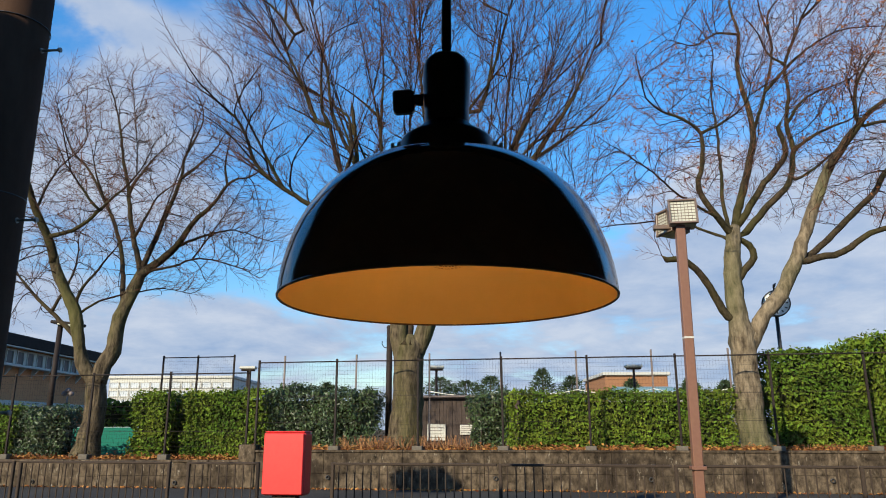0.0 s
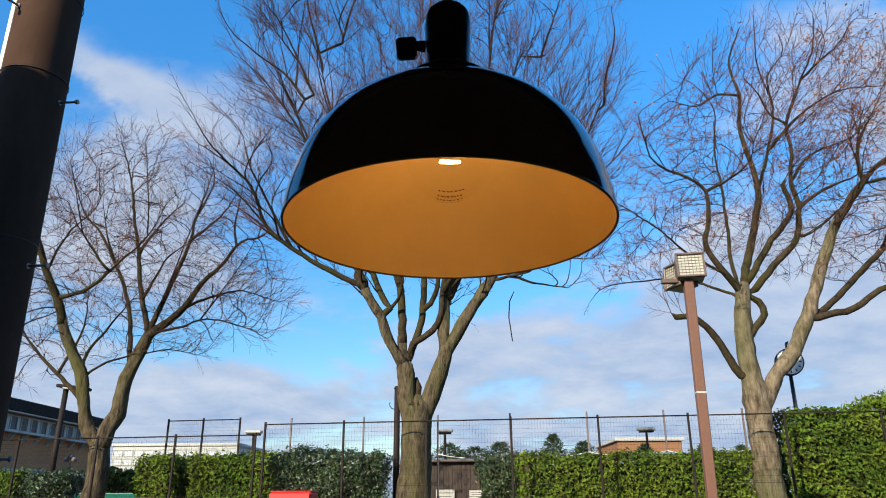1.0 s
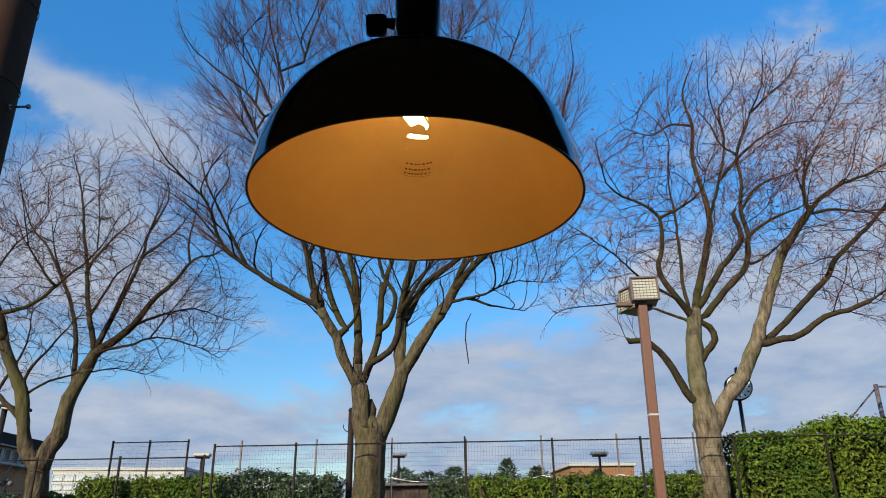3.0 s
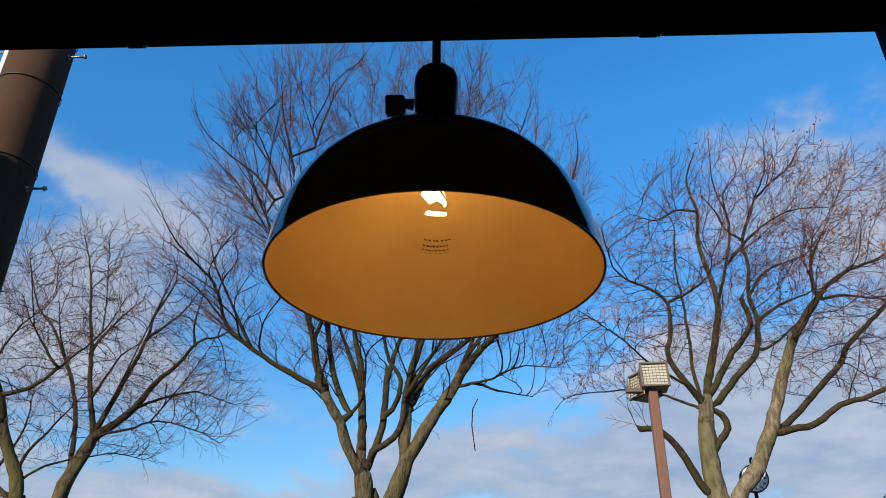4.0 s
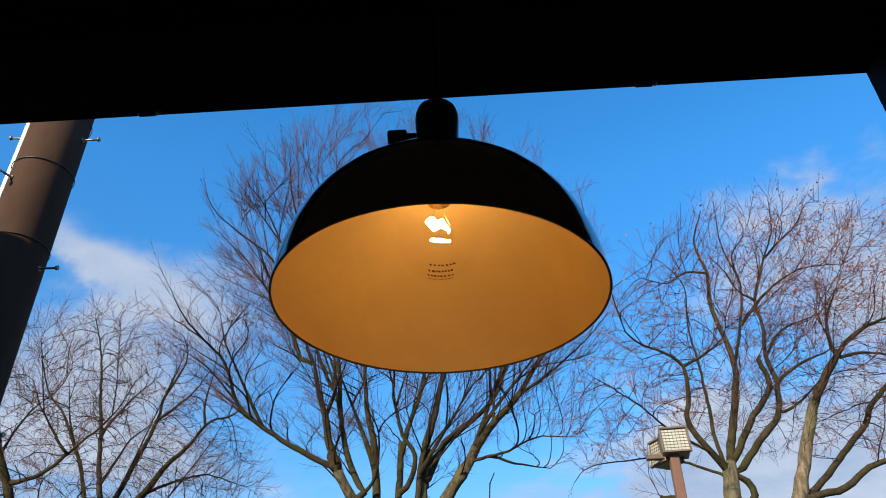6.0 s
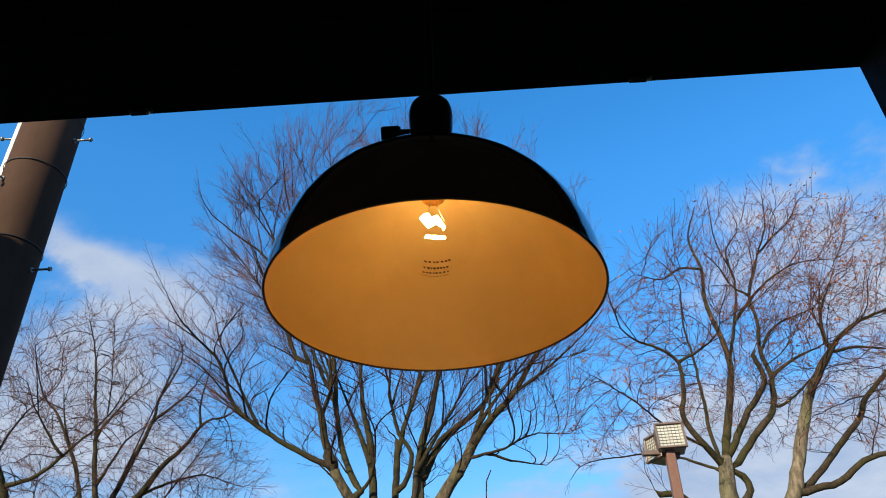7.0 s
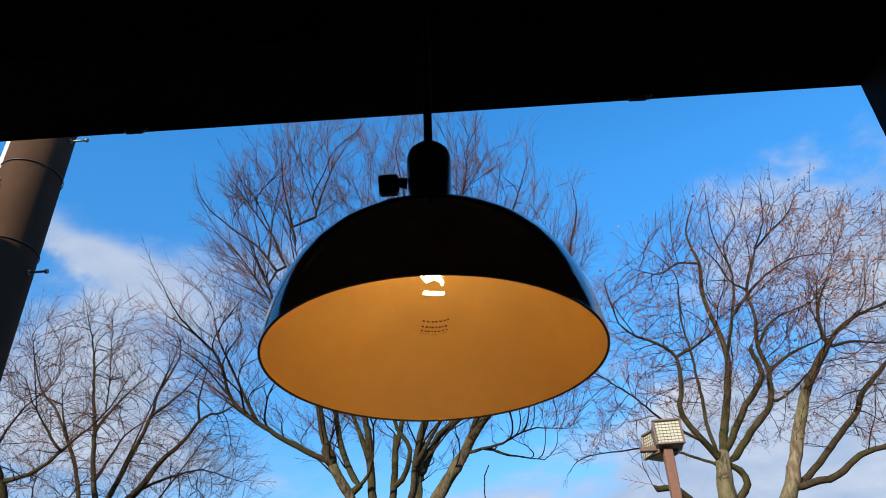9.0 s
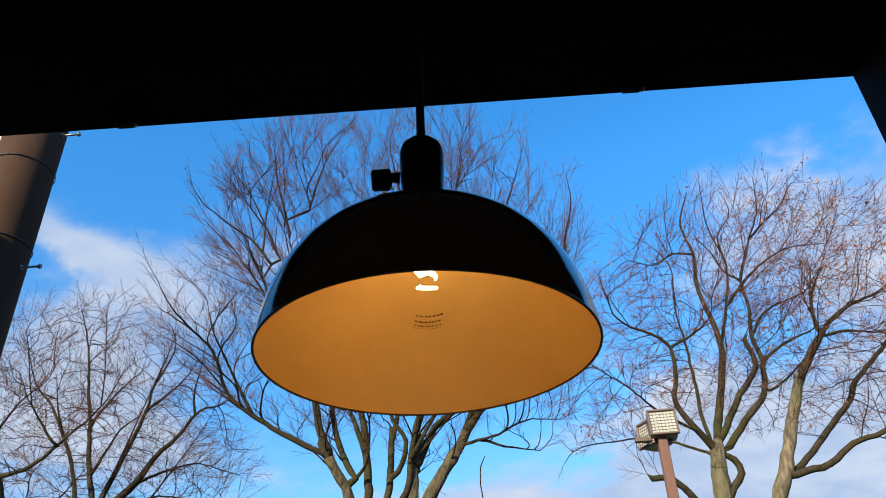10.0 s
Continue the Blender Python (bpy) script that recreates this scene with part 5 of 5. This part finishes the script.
def hedge(name, label, x0, x1, y_off, depth, z0, z1, seed, density=900, leaf=0.086, wob=0.17, leaves=None):
    """A clipped hedge: a core coloured as inner shade and thousands of leaves over it."""
    rng = np.random.default_rng(seed)
    h = thing(name, label, "hedge")
    core = Shape()
    nx, nz = max(3, int((x1 - x0) / 0.3)), 6

    def wobble(x, z, k):
        return wob * noise.noise(Vector((x * 0.9 + k, z * 1.1, seed))) + wob * 0.7 * noise.noise(Vector((x * 2.6, z * 2.3 + k, seed)))

    xm = (x0 + x1) / 2
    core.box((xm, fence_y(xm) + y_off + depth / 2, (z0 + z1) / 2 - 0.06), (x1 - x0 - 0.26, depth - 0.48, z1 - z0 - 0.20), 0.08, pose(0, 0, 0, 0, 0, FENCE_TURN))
    part("shade_core", core, M_HEDGE_CORE, h, "solid core coloured as the shade behind the leaves")
    faces = [("f", (x1 - x0) * (z1 - z0)), ("t", (x1 - x0) * depth), ("l", depth * (z1 - z0)), ("r", depth * (z1 - z0))]
    v, f = [], []
    for kind, area in faces:
        for _ in range(int(area * density * (1.0 if kind != "r" else 0.7))):
            a, b = rng.random(2)
            if kind == "f":
                x, z = x0 + a * (x1 - x0), z0 + b * (z1 - z0)
                q, nrm = np.array([x, fence_y(x) + y_off + wobble(x, z, 0) * 1.2, z]), np.array([0.1, -1, 0.25])
            elif kind == "t":
                x = x0 + a * (x1 - x0)
                q, nrm = np.array([x, fence_y(x) + y_off + b * depth, z1 + wobble(x, b, 3) * 0.9]), np.array([0, -0.3, 1])
            else:
                x = x0 if kind == "l" else x1
                z = z0 + b * (z1 - z0)
                q, nrm = np.array([x + wobble(a * depth, z, 7), fence_y(x) + y_off + a * depth, z]), np.array([-1 if kind == "l" else 1, -0.2, 0.2])
            q = q + rng.normal(0, 0.060, 3)
            nrm = nrm / np.linalg.norm(nrm) + rng.normal(0, 0.55, 3)
            nrm /= np.linalg.norm(nrm)
            t = np.cross(nrm, rng.normal(size=3))
            t /= np.linalg.norm(t)
            u = np.cross(nrm, t)
            sz = leaf * rng.uniform(0.55, 1.25)
            k = len(v)
            v += [tuple(q - t * sz * 0.5), tuple(q + u * sz * 0.30 + nrm * sz * 0.10), tuple(q + t * sz * 0.62 - nrm * sz * 0.12), tuple(q - u * sz * 0.30 + nrm * sz * 0.10)]
            f += [(k, k + 1, k + 2), (k, k + 2, k + 3)]
    part("foliage", raw(v, f), leaves or M_HEDGE, h, "small glossy green leaves", kind="stuff")
    return h


hedge("hedge", "clipped green hedge behind the mesh fence", -13.6, -11.3, 0.75, 1.1, 0.58, 1.86, 1)
# Shade on this hedge end is put into a darker leaf colour.
hedge("shrub", "rounded hedge end with shade put into its leaf colour", -11.3, -9.95, 0.85, 1.1, 0.58, 1.80, 15, wob=0.26, leaves=M_SHRUB_SHADE)
hedge("hedge", "clipped green hedge end beside the green net", -7.95, -7.05, 0.75, 2.0, 0.58, 2.18, 2)
# The recess takes darker leaves in place of its shade.
hedge("hedge", "recessed part of the clipped green hedge, shade put into its leaf colour", -7.10, -6.50, 1.75, 0.8, 0.58, 2.10, 9, leaves=M_SHRUB_SHADE)
hedge("hedge", "long clipped green hedge behind the mesh fence", -6.55, -4.45, 0.72, 1.1, 0.58, 2.22, 3, wob=0.22)
hedge("shrub", "broad dark green glossy shrub behind the mesh fence", -4.45, -1.70, 0.78, 1.1, 0.78, 2.18, 16, wob=0.30, leaves=M_SHRUB_SHADE)
# Darker leaves stand for the shade on this recessed end.
hedge("hedge", "recessed end of the clipped green hedge, shade put into its leaf colour", 0.85, 1.68, 1.30, 0.9, 0.80, 2.10, 12, leaves=M_SHRUB_SHADE)
hedge("hedge", "long clipped sunlit green hedge behind the mesh fence", 1.70, 6.75, 0.85, 1.0, 0.80, 2.10, 4)
hedge("hedge", "tall clipped sunlit green hedge beside the tree", 7.75, 9.62, 0.85, 1.3, 0.80, 2.98, 5, leaf=0.10)
hedge("shrub_row", "dark shrubs in front of the pale building", -34.0, -17.5, 38.0, 1.6, 0.5, 3.5, 14, density=26, leaf=0.42, wob=0.7)
hedge("hedge", "tall bushy sunlit green hedge at the fence", 9.72, 14.5, 0.35, 1.8, 0.80, 3.26, 6, leaf=0.105, wob=0.26)

# ---- fallen leaves and dry stalks on the bank ----
rng = np.random.default_rng(8)
v, f = [], []
for i in range(15000):
    x = rng.uniform(-14, 14)
    z0 = 0.58 if x < WALL_STEP else 0.80
    y = fence_y(x) + abs(rng.normal(0, 0.5)) - 0.02
    hump = 0.045 * noise.noise(Vector((x * 1.7, y * 3, 2))) + 0.06
    c = np.array([x, y, z0 + abs(rng.normal(0, 1)) * max(hump, 0.012)])
    if i > 14300:
        c = np.array([rng.uniform(-14, 10), 0, 0.015])
        c[1] = fence_y(c[0]) - 0.34 - abs(rng.normal(0, 0.12))
    t, u = rng.normal(size=3) * (1, 1, 0.5), rng.normal(size=3) * (1, 1, 0.5)
    t *= 0.052 / np.linalg.norm(t)
    u *= 0.030 / np.linalg.norm(u)
    k = len(v)
    v += [tuple(c - t), tuple(c + u + (0, 0, 0.012)), tuple(c + t), tuple(c - u + (0, 0, 0.012))]
    f += [(k, k + 1, k + 2), (k, k + 2, k + 3)]
tagged(part("leaf_litter", raw(v, f), M_LITTER, kind="stuff"), label="orange-brown fallen leaves along the wall top", category="leaves")
v, f = [], []
for i in range(2600):
    x = rng.choice([rng.normal(-0.9, 1.0), rng.normal(8.6, 0.9), rng.uniform(-3, 14)], p=[0.62, 0.18, 0.20])
    if x < -3.5:
        continue
    c = np.array([x, fence_y(x) + rng.uniform(0.06, 0.75), 0.79])
    tip = c + np.array([rng.normal(0, 0.10), rng.normal(0, 0.08), rng.uniform(0.08, 0.40 if abs(x + 0.9) < 1.6 else 0.2)])
    w = rng.normal(size=3) * 0.005
    k = len(v)
    v += [tuple(c - w), tuple(c + w), tuple(tip + w * 0.5), tuple(tip - w * 0.5)]
    f += [(k, k + 1, k + 2, k + 3)]
tagged(part("dry_undergrowth", raw(v, f), M_DRYSTALK, kind="stuff"), label="dry reddish-brown stalks at the tree's foot", category="undergrowth")

# ---- distance ----


def far_building(name, label, at, turn, size, wall_mat, rows, cols, z_rows, win, roof_over, pane, roof_mat, fw=0.06, thick=0.32):
    """A block with a roof slab and rows of framed windows on its near face."""
    w, d, h = size
    b = thing(name, label, "building", at=at, turn=turn)
    part("wall", Shape().box((0, d / 2, h / 2), (w, d, h), 0.03), wall_mat, b)
    part("roof", Shape().box((0, d / 2, h + thick / 2), (w + roof_over, d + roof_over, thick), 0.04), roof_mat, b)
    fr = Shape()
    ww, wh = win
    for e in (-1, 1):
        fr.box((e * ww / 2, 0, 0), (fw, 0.12, wh), 0.01)
        fr.box((0, 0, e * wh / 2), (ww + fw, 0.12, fw), 0.01)
    frame_me = fr.mesh("frame", M_WHITE)
    pane_me = Shape().box((0, 0.02, 0), (ww - fw, 0.04, wh - fw), 0.004).mesh("pane", pane)
    for z in z_rows:
        for i in range(cols):
            o = new("window", frame_me)
            o.parent = b
            o.location = (-w / 2 + w * (i + 0.5) / cols, -0.05, z)
            q = new("pane", pane_me)
            q.parent = o
    return b


hall = far_building("hall_building", "tan hall with a dark roof and a high window band", (-27.7, 38.5, 0.5), 90, (40, 22, 6.05), M_TAN, 1, 34, (5.4,), (0.74, 0.85), 1.2, M_PANE, M_ROOF, thick=0.75)
part("ledge", Shape().box((0, -0.25, 4.85), (40, 0.5, 0.14), 0.02), M_WHITE, hall, "pale ledge under the windows")
part("window_band", Shape().box((0, -0.012, 5.42), (39.8, 0.05, 1.02), 0.01), M_WHITE, hall, "pale wall between the windows")
part("eave", Shape().box((0, -0.42, 6.02), (40.4, 0.26, 0.12), 0.02), M_WHITE, hall, "pale eave board")
bracket = Shape().add([(-0.05, 0, 0.55), (-0.05, -0.46, 0.55), (-0.05, 0, 0), (0.05, 0, 0.55), (0.05, -0.46, 0.55), (0.05, 0, 0)],
                      [(0, 1, 2), (5, 4, 3), (0, 3, 4, 1), (1, 4, 5, 2), (2, 5, 3, 0)]).mesh("bracket", M_WHITE)
for i in range(27):
    o = new("bracket", bracket)
    o.parent = hall
    o.location = (-19.5 + 1.5 * i, 0.0, 4.23)
part("balcony_band", Shape().box((0, -0.3, 2.5), (40, 0.6, 0.32), 0.02), M_WHITE, hall, "pale balcony band")
far_building("white_building", "long pale building with rows of windows", (-29.8, 80, 0.5), 0, (13.5, 12, 6.3), M_WHITE, 3, 12, (5.6, 4.7, 3.8), (0.98, 0.62), 0.3, M_PALEPANE, M_WHITE, 0.1)
far_building("brick_building", "orange-brown flat-roofed brick building", (18.6, 70, 0.5), 0, (6.0, 10, 5.8), M_OCHRE, 1, 3, (3.0,), (1.6, 1.0), 0.5, M_PANE, M_WHITE)
teal = thing("teal_roof_building", "low building with a teal sheet roof", "building", at=(15.0, 52, -0.05))
part("wall", Shape().box((0, 3, 1.9), (4.0, 6, 3.8), 0.03), M_WHITE, teal)
part("roof", Shape().add([(-2.2, -0.4, 3.75), (2.2, -0.4, 3.75), (2.2, 3, 4.45), (-2.2, 3, 4.45), (-2.2, 6.4, 3.75), (2.2, 6.4, 3.75), (-2.2, -0.4, 3.6), (2.2, -0.4, 3.6), (2.2, 6.4, 3.6), (-2.2, 6.4, 3.6)],
                         [(0, 1, 2, 3), (3, 2, 5, 4), (6, 7, 1, 0), (7, 8, 5, 2, 1), (9, 6, 0, 3, 4), (8, 9, 4, 5), (6, 9, 8, 7)]), M_TEAL, teal)


def conifer(x, y, top, wide, seed):
    """A small far conifer of many needle tufts."""
    rng = np.random.default_rng(seed)
    c = thing("conifer_tree", "dark green conifer in the distance", "tree", group="conifers in the distance", at=(x, y, 0.5))
    h = top - 0.5
    part("trunk", Shape().tube([(0, 0, 0), (0.05, 0, h * 0.5), (0, 0, h * 0.97)], [0.16, 0.11, 0.03], 8), M_BARK, c)
    v, f = [], []
    for i in range(2600):
        t = rng.random() ** 0.8
        z = h * (0.12 + 0.88 * t)
        lobe = 0.72 + 0.38 * math.sin(z * 5.1 + seed) * math.sin(seed + 3 * i % 7)
        rmax = wide * (min(1.0, 2.6 * (1 - t)) ** 0.7 if wide > 1.3 else (1 - t) ** 0.62) * lobe + 0.08
        a, r = rng.uniform(0, 6.283), rmax * math.sqrt(rng.random())
        q = np.array([r * math.cos(a), r * math.sin(a), z + rng.normal(0, 0.06)])
        d = np.array([math.cos(a), math.sin(a), 0.35]) + rng.normal(0, 0.5, 3)
        d *= rng.uniform(0.16, 0.36) / np.linalg.norm(d)
        s2 = np.cross(d, rng.normal(size=3))
        s2 *= 0.045 / (np.linalg.norm(s2) + 1e-6)
        k = len(v)
        v += [tuple(q - s2), tuple(q + s2), tuple(q + d)]
        f += [(k, k + 1, k + 2)]
    part("crown", raw(v, f), M_PINE, c, kind="stuff")


for i, (x, y, top, wide) in enumerate(((8.2, 60, 6.1, 1.6), (10.6, 60, 5.5, 2.0), (-0.2, 60, 5.4, 3.0), (1.9, 61, 5.2, 3.8), (3.9, 60, 5.5, 2.8), (14.2, 55, 4.9, 1.4), (18.6, 55, 4.9, 1.6), (20.9, 54, 4.7, 1.5), (-9.5, 60, 5.0, 1.8), (-13, 60, 4.7, 2.0), (-6.5, 62, 4.5, 2.0), (23.5, 56, 5.0, 1.8))):
    conifer(x, y, top, wide, 60 + i)


def street_lamp(x, y, z, wide):
    """A slim post with a flat lamp head."""
    l = thing("street_lamp", "slim dark post with a flat pale lamp head", "street lamp", group="lamps behind the hedge", at=(x, y, 0.5))
    part("post", Shape().tube([(0, 0, 0), (0, 0, z - 0.62)], [0.055, 0.045], 12), M_FENCE, l)
    part("lamp_head", Shape().box((0, 0, z - 0.5 - 0.02), (wide, 0.34, 0.11), 0.03), M_WHITE, l, "flat pale lamp head")
    part("lamp_base", Shape().box((0, 0, z - 0.5 - 0.115), (wide * 0.8, 0.26, 0.06), 0.015), M_FENCE, l)


for x, y, z, w in ((-7.5, 28, 3.66, 0.62), (-0.25, 28, 3.66, 0.62), (7.35, 28, 3.68, 0.66)):
    street_lamp(x, y, z, w)
tl = thing("panel_lamp", "dark lamp post with a slanted flat head", "street lamp", at=(-15.0, 28.0, 0.5))
part("post", Shape().tube([(0, 0, 0), (0.05, 0, 4.85)], [0.12, 0.10], 12), M_FENCE, tl)
part("lamp_head", Shape().box((0.35, 0, 4.86), (1.15, 0.6, 0.12), 0.03, pose(0, 0, 0, 0, 6, 0)), M_FENCE, tl)
part("lamp_glass", Shape().box((0.45, -0.05, 4.78), (0.8, 0.5, 0.05), 0.01, pose(0, 0, 0, 0, 6, 0)), M_DIFFUSER, tl)
gl = thing("globe_lamp", "small grey lamp with clustered heads on a thin post", "street lamp", at=(-14.6, 28.5, 0.5))
part("post", Shape().tube([(0, 0, 0), (0, 0, 2.1)], 0.03, 8), M_BACKPOST, gl)
for dx, dz in ((-0.14, 2.2), (0.14, 2.2), (0, 2.32)):
    part("lamp_head", Shape().lathe([(0.02, -0.1), (0.09, -0.06), (0.11, 0.0), (0.08, 0.07), (0.01, 0.1)], (dx, 0, dz), 12), M_BACKPOST, gl)
sp = thing("slim_pole", "slim dark pole beside the tree trunk", "pole", at=(-1.42, 19.2, 0.8))
part("shaft", Shape().tube([(0, 0, 0), (0, 0, 3.15)], [0.085, 0.075], 14), M_FENCE, sp)
part("cap", Shape().lathe([(0.085, 3.14), (0.09, 3.17), (0.06, 3.22), (0.01, 3.23)], sides=14), M_FENCE, sp)
part("hook", Shape().tube([(0, 0, 2.6), (-0.14, 0, 2.64), (-0.2, 0, 2.72), (-0.19, 0, 2.8)], 0.012, 6), M_FENCE, sp)

# clock on a post behind the hedge
ck = thing("post_clock", "round pale clock on a dark post behind the hedge", "clock", at=(9.38, 20.0, 0.8), turn=-14)
part("post", Shape().tube([(0, 0.08, 0), (0, 0.08, 3.62)], [0.06, 0.05], 12), M_BLACK, ck)
case = part("case", Shape().lathe([(0.01, -0.08), (0.36, -0.08), (0.372, -0.06), (0.372, 0.10), (0.345, 0.115), (0.338, 0.09), (0.01, 0.09)], sides=48), M_BLACK, ck, "dark round case")
case.matrix_basis = pose(0, 0, 3.92, 90, 0, 0)
part("dial", Shape().lathe([(0.339, 0.092), (0.20, 0.0925), (0.001, 0.0928)], sides=48), M_CLOCKFACE, case, "pale dial")
for k in range(12):
    a = math.radians(30 * k)
    mk = Shape().box((0.27 * math.sin(a), 0.27 * math.cos(a), 0.097), (0.035, 0.07, 0.006), 0.0, pose(0, 0, 0, 0, 0, -30 * k))
    part("hour_mark", mk, M_BLACK, case)
part("hour_pointer", Shape().box((0.05, 0.06, 0.102), (0.026, 0.17, 0.006), 0.0, pose(0, 0, 0, 0, 0, -40)), M_BLACK, case)
pt = Shape().box((-0.08, -0.04, 0.108), (0.02, 0.24, 0.006), 0.0, pose(0, 0, 0, 0, 0, -62))
part("minute_pointer", pt, M_BLACK, case)
part("finial", Shape().tube([(0, 0.05, 4.28), (0, 0.05, 4.40), (0.02, 0.05, 4.46), (0.07, 0.05, 4.52)], [0.02, 0.03, 0.045, 0.008], 8), M_BLACK, ck, "small dark ornament")

# dark shed with two pale boards, green net
sd = thing("shed", "low dark-boarded shed behind the tree", "shed", at=(0.7, 25.0, 0.8), turn=FENCE_TURN)
board = Shape().box((0, 0, 0), (0.145, 0.03, 1.55), 0.004).mesh("board", M_SHED)
for i in range(26):
    o = new("board", board)
    o.parent = sd
    o.location = (-1.95 + 0.15 * i, 0, 0.78)
part("body", Shape().box((0, 1.0, 0.75), (3.9, 1.9, 1.5), 0.02), M_SHED, sd)
part("roof", Shape().box((0, 0.95, 1.60), (4.2, 2.4, 0.08), 0.02), M_BACKPOST, sd)
for x, z, w, h in ((-0.92, 0.42, 0.62, 0.54), (0.13, 0.50, 0.52, 0.32)):
    nb = thing("notice_board", "white notice board with faint print on the shed", "sign", group="boards on the shed", at=(0.7 + x, 25.0 + SLOPE * x - 0.10, 0.8 + z), turn=FENCE_TURN)
    part("panel", Shape().box((0, 0, 0), (w, 0.03, h), 0.005), M_WHITE, nb)
    bars = Shape()
    for k in range(4):
        bars.box((-0.02 * k, -0.018, h * (0.3 - 0.2 * k)), (w * (0.8 - 0.1 * (k % 2)), 0.004, 0.022))
    part("print_bars", bars, M_BACKPOST, nb)
nt = thing("windbreak_net", "low green windbreak net behind the bare tree", "net", at=(-10.0, 22.5, 0.5), turn=FENCE_TURN)
for i in range(4):
    part("net_panel", Shape().box((-2.1 + 1.4 * i, 0.02 * (i % 2), 0.46), (1.39, 0.02, 0.86), 0.004), M_NET, nt, "dark green net")
for i in range(5):
    part("stake", Shape().tube([(-2.8 + 1.4 * i, 0.05, 0), (-2.8 + 1.4 * i, 0.05, 0.98)], 0.02, 8), M_FENCE, nt)
part("top_cord", Shape().tube([(-2.8, 0, 0.90), (2.8, 0, 0.90)], 0.014, 6), M_TEAL, nt)
gf = thing("net_frame", "grey steel net frame with a diagonal brace", "frame", at=(16.1, 24.0, 0.8), turn=0)
part("upright", Shape().tube([(0, 0, 0), (0, 0, 4.75)], 0.075, 10), M_BACKPOST, gf)
part("brace", Shape().tube([(-2.0, 0, 2.8), (0, 0, 4.65)], 0.028, 8), M_BACKPOST, gf)
part("brace_foot", Shape().tube([(-2.0, 0, 0), (-2.0, 0, 2.82)], 0.028, 8), M_BACKPOST, gf)
part("top_bar", Shape().tube([(0, 0, 4.68), (3.2, 0, 4.68)], 0.035, 8), M_BACKPOST, gf)
# a dead stick caught in the middle tree
stk = thing("hanging_stick", "thin broken stick hanging in the bare tree", "branch", at=(1.46, 17.2, -0.22))
part("stick", Shape().tube([(0.12, 0.0, 6.25), (0.0, 0, 6.0), (-0.03, 0, 5.6), (0.04, 0, 5.0)], [0.012, 0.016, 0.014, 0.012], 6), M_TWIG, stk)
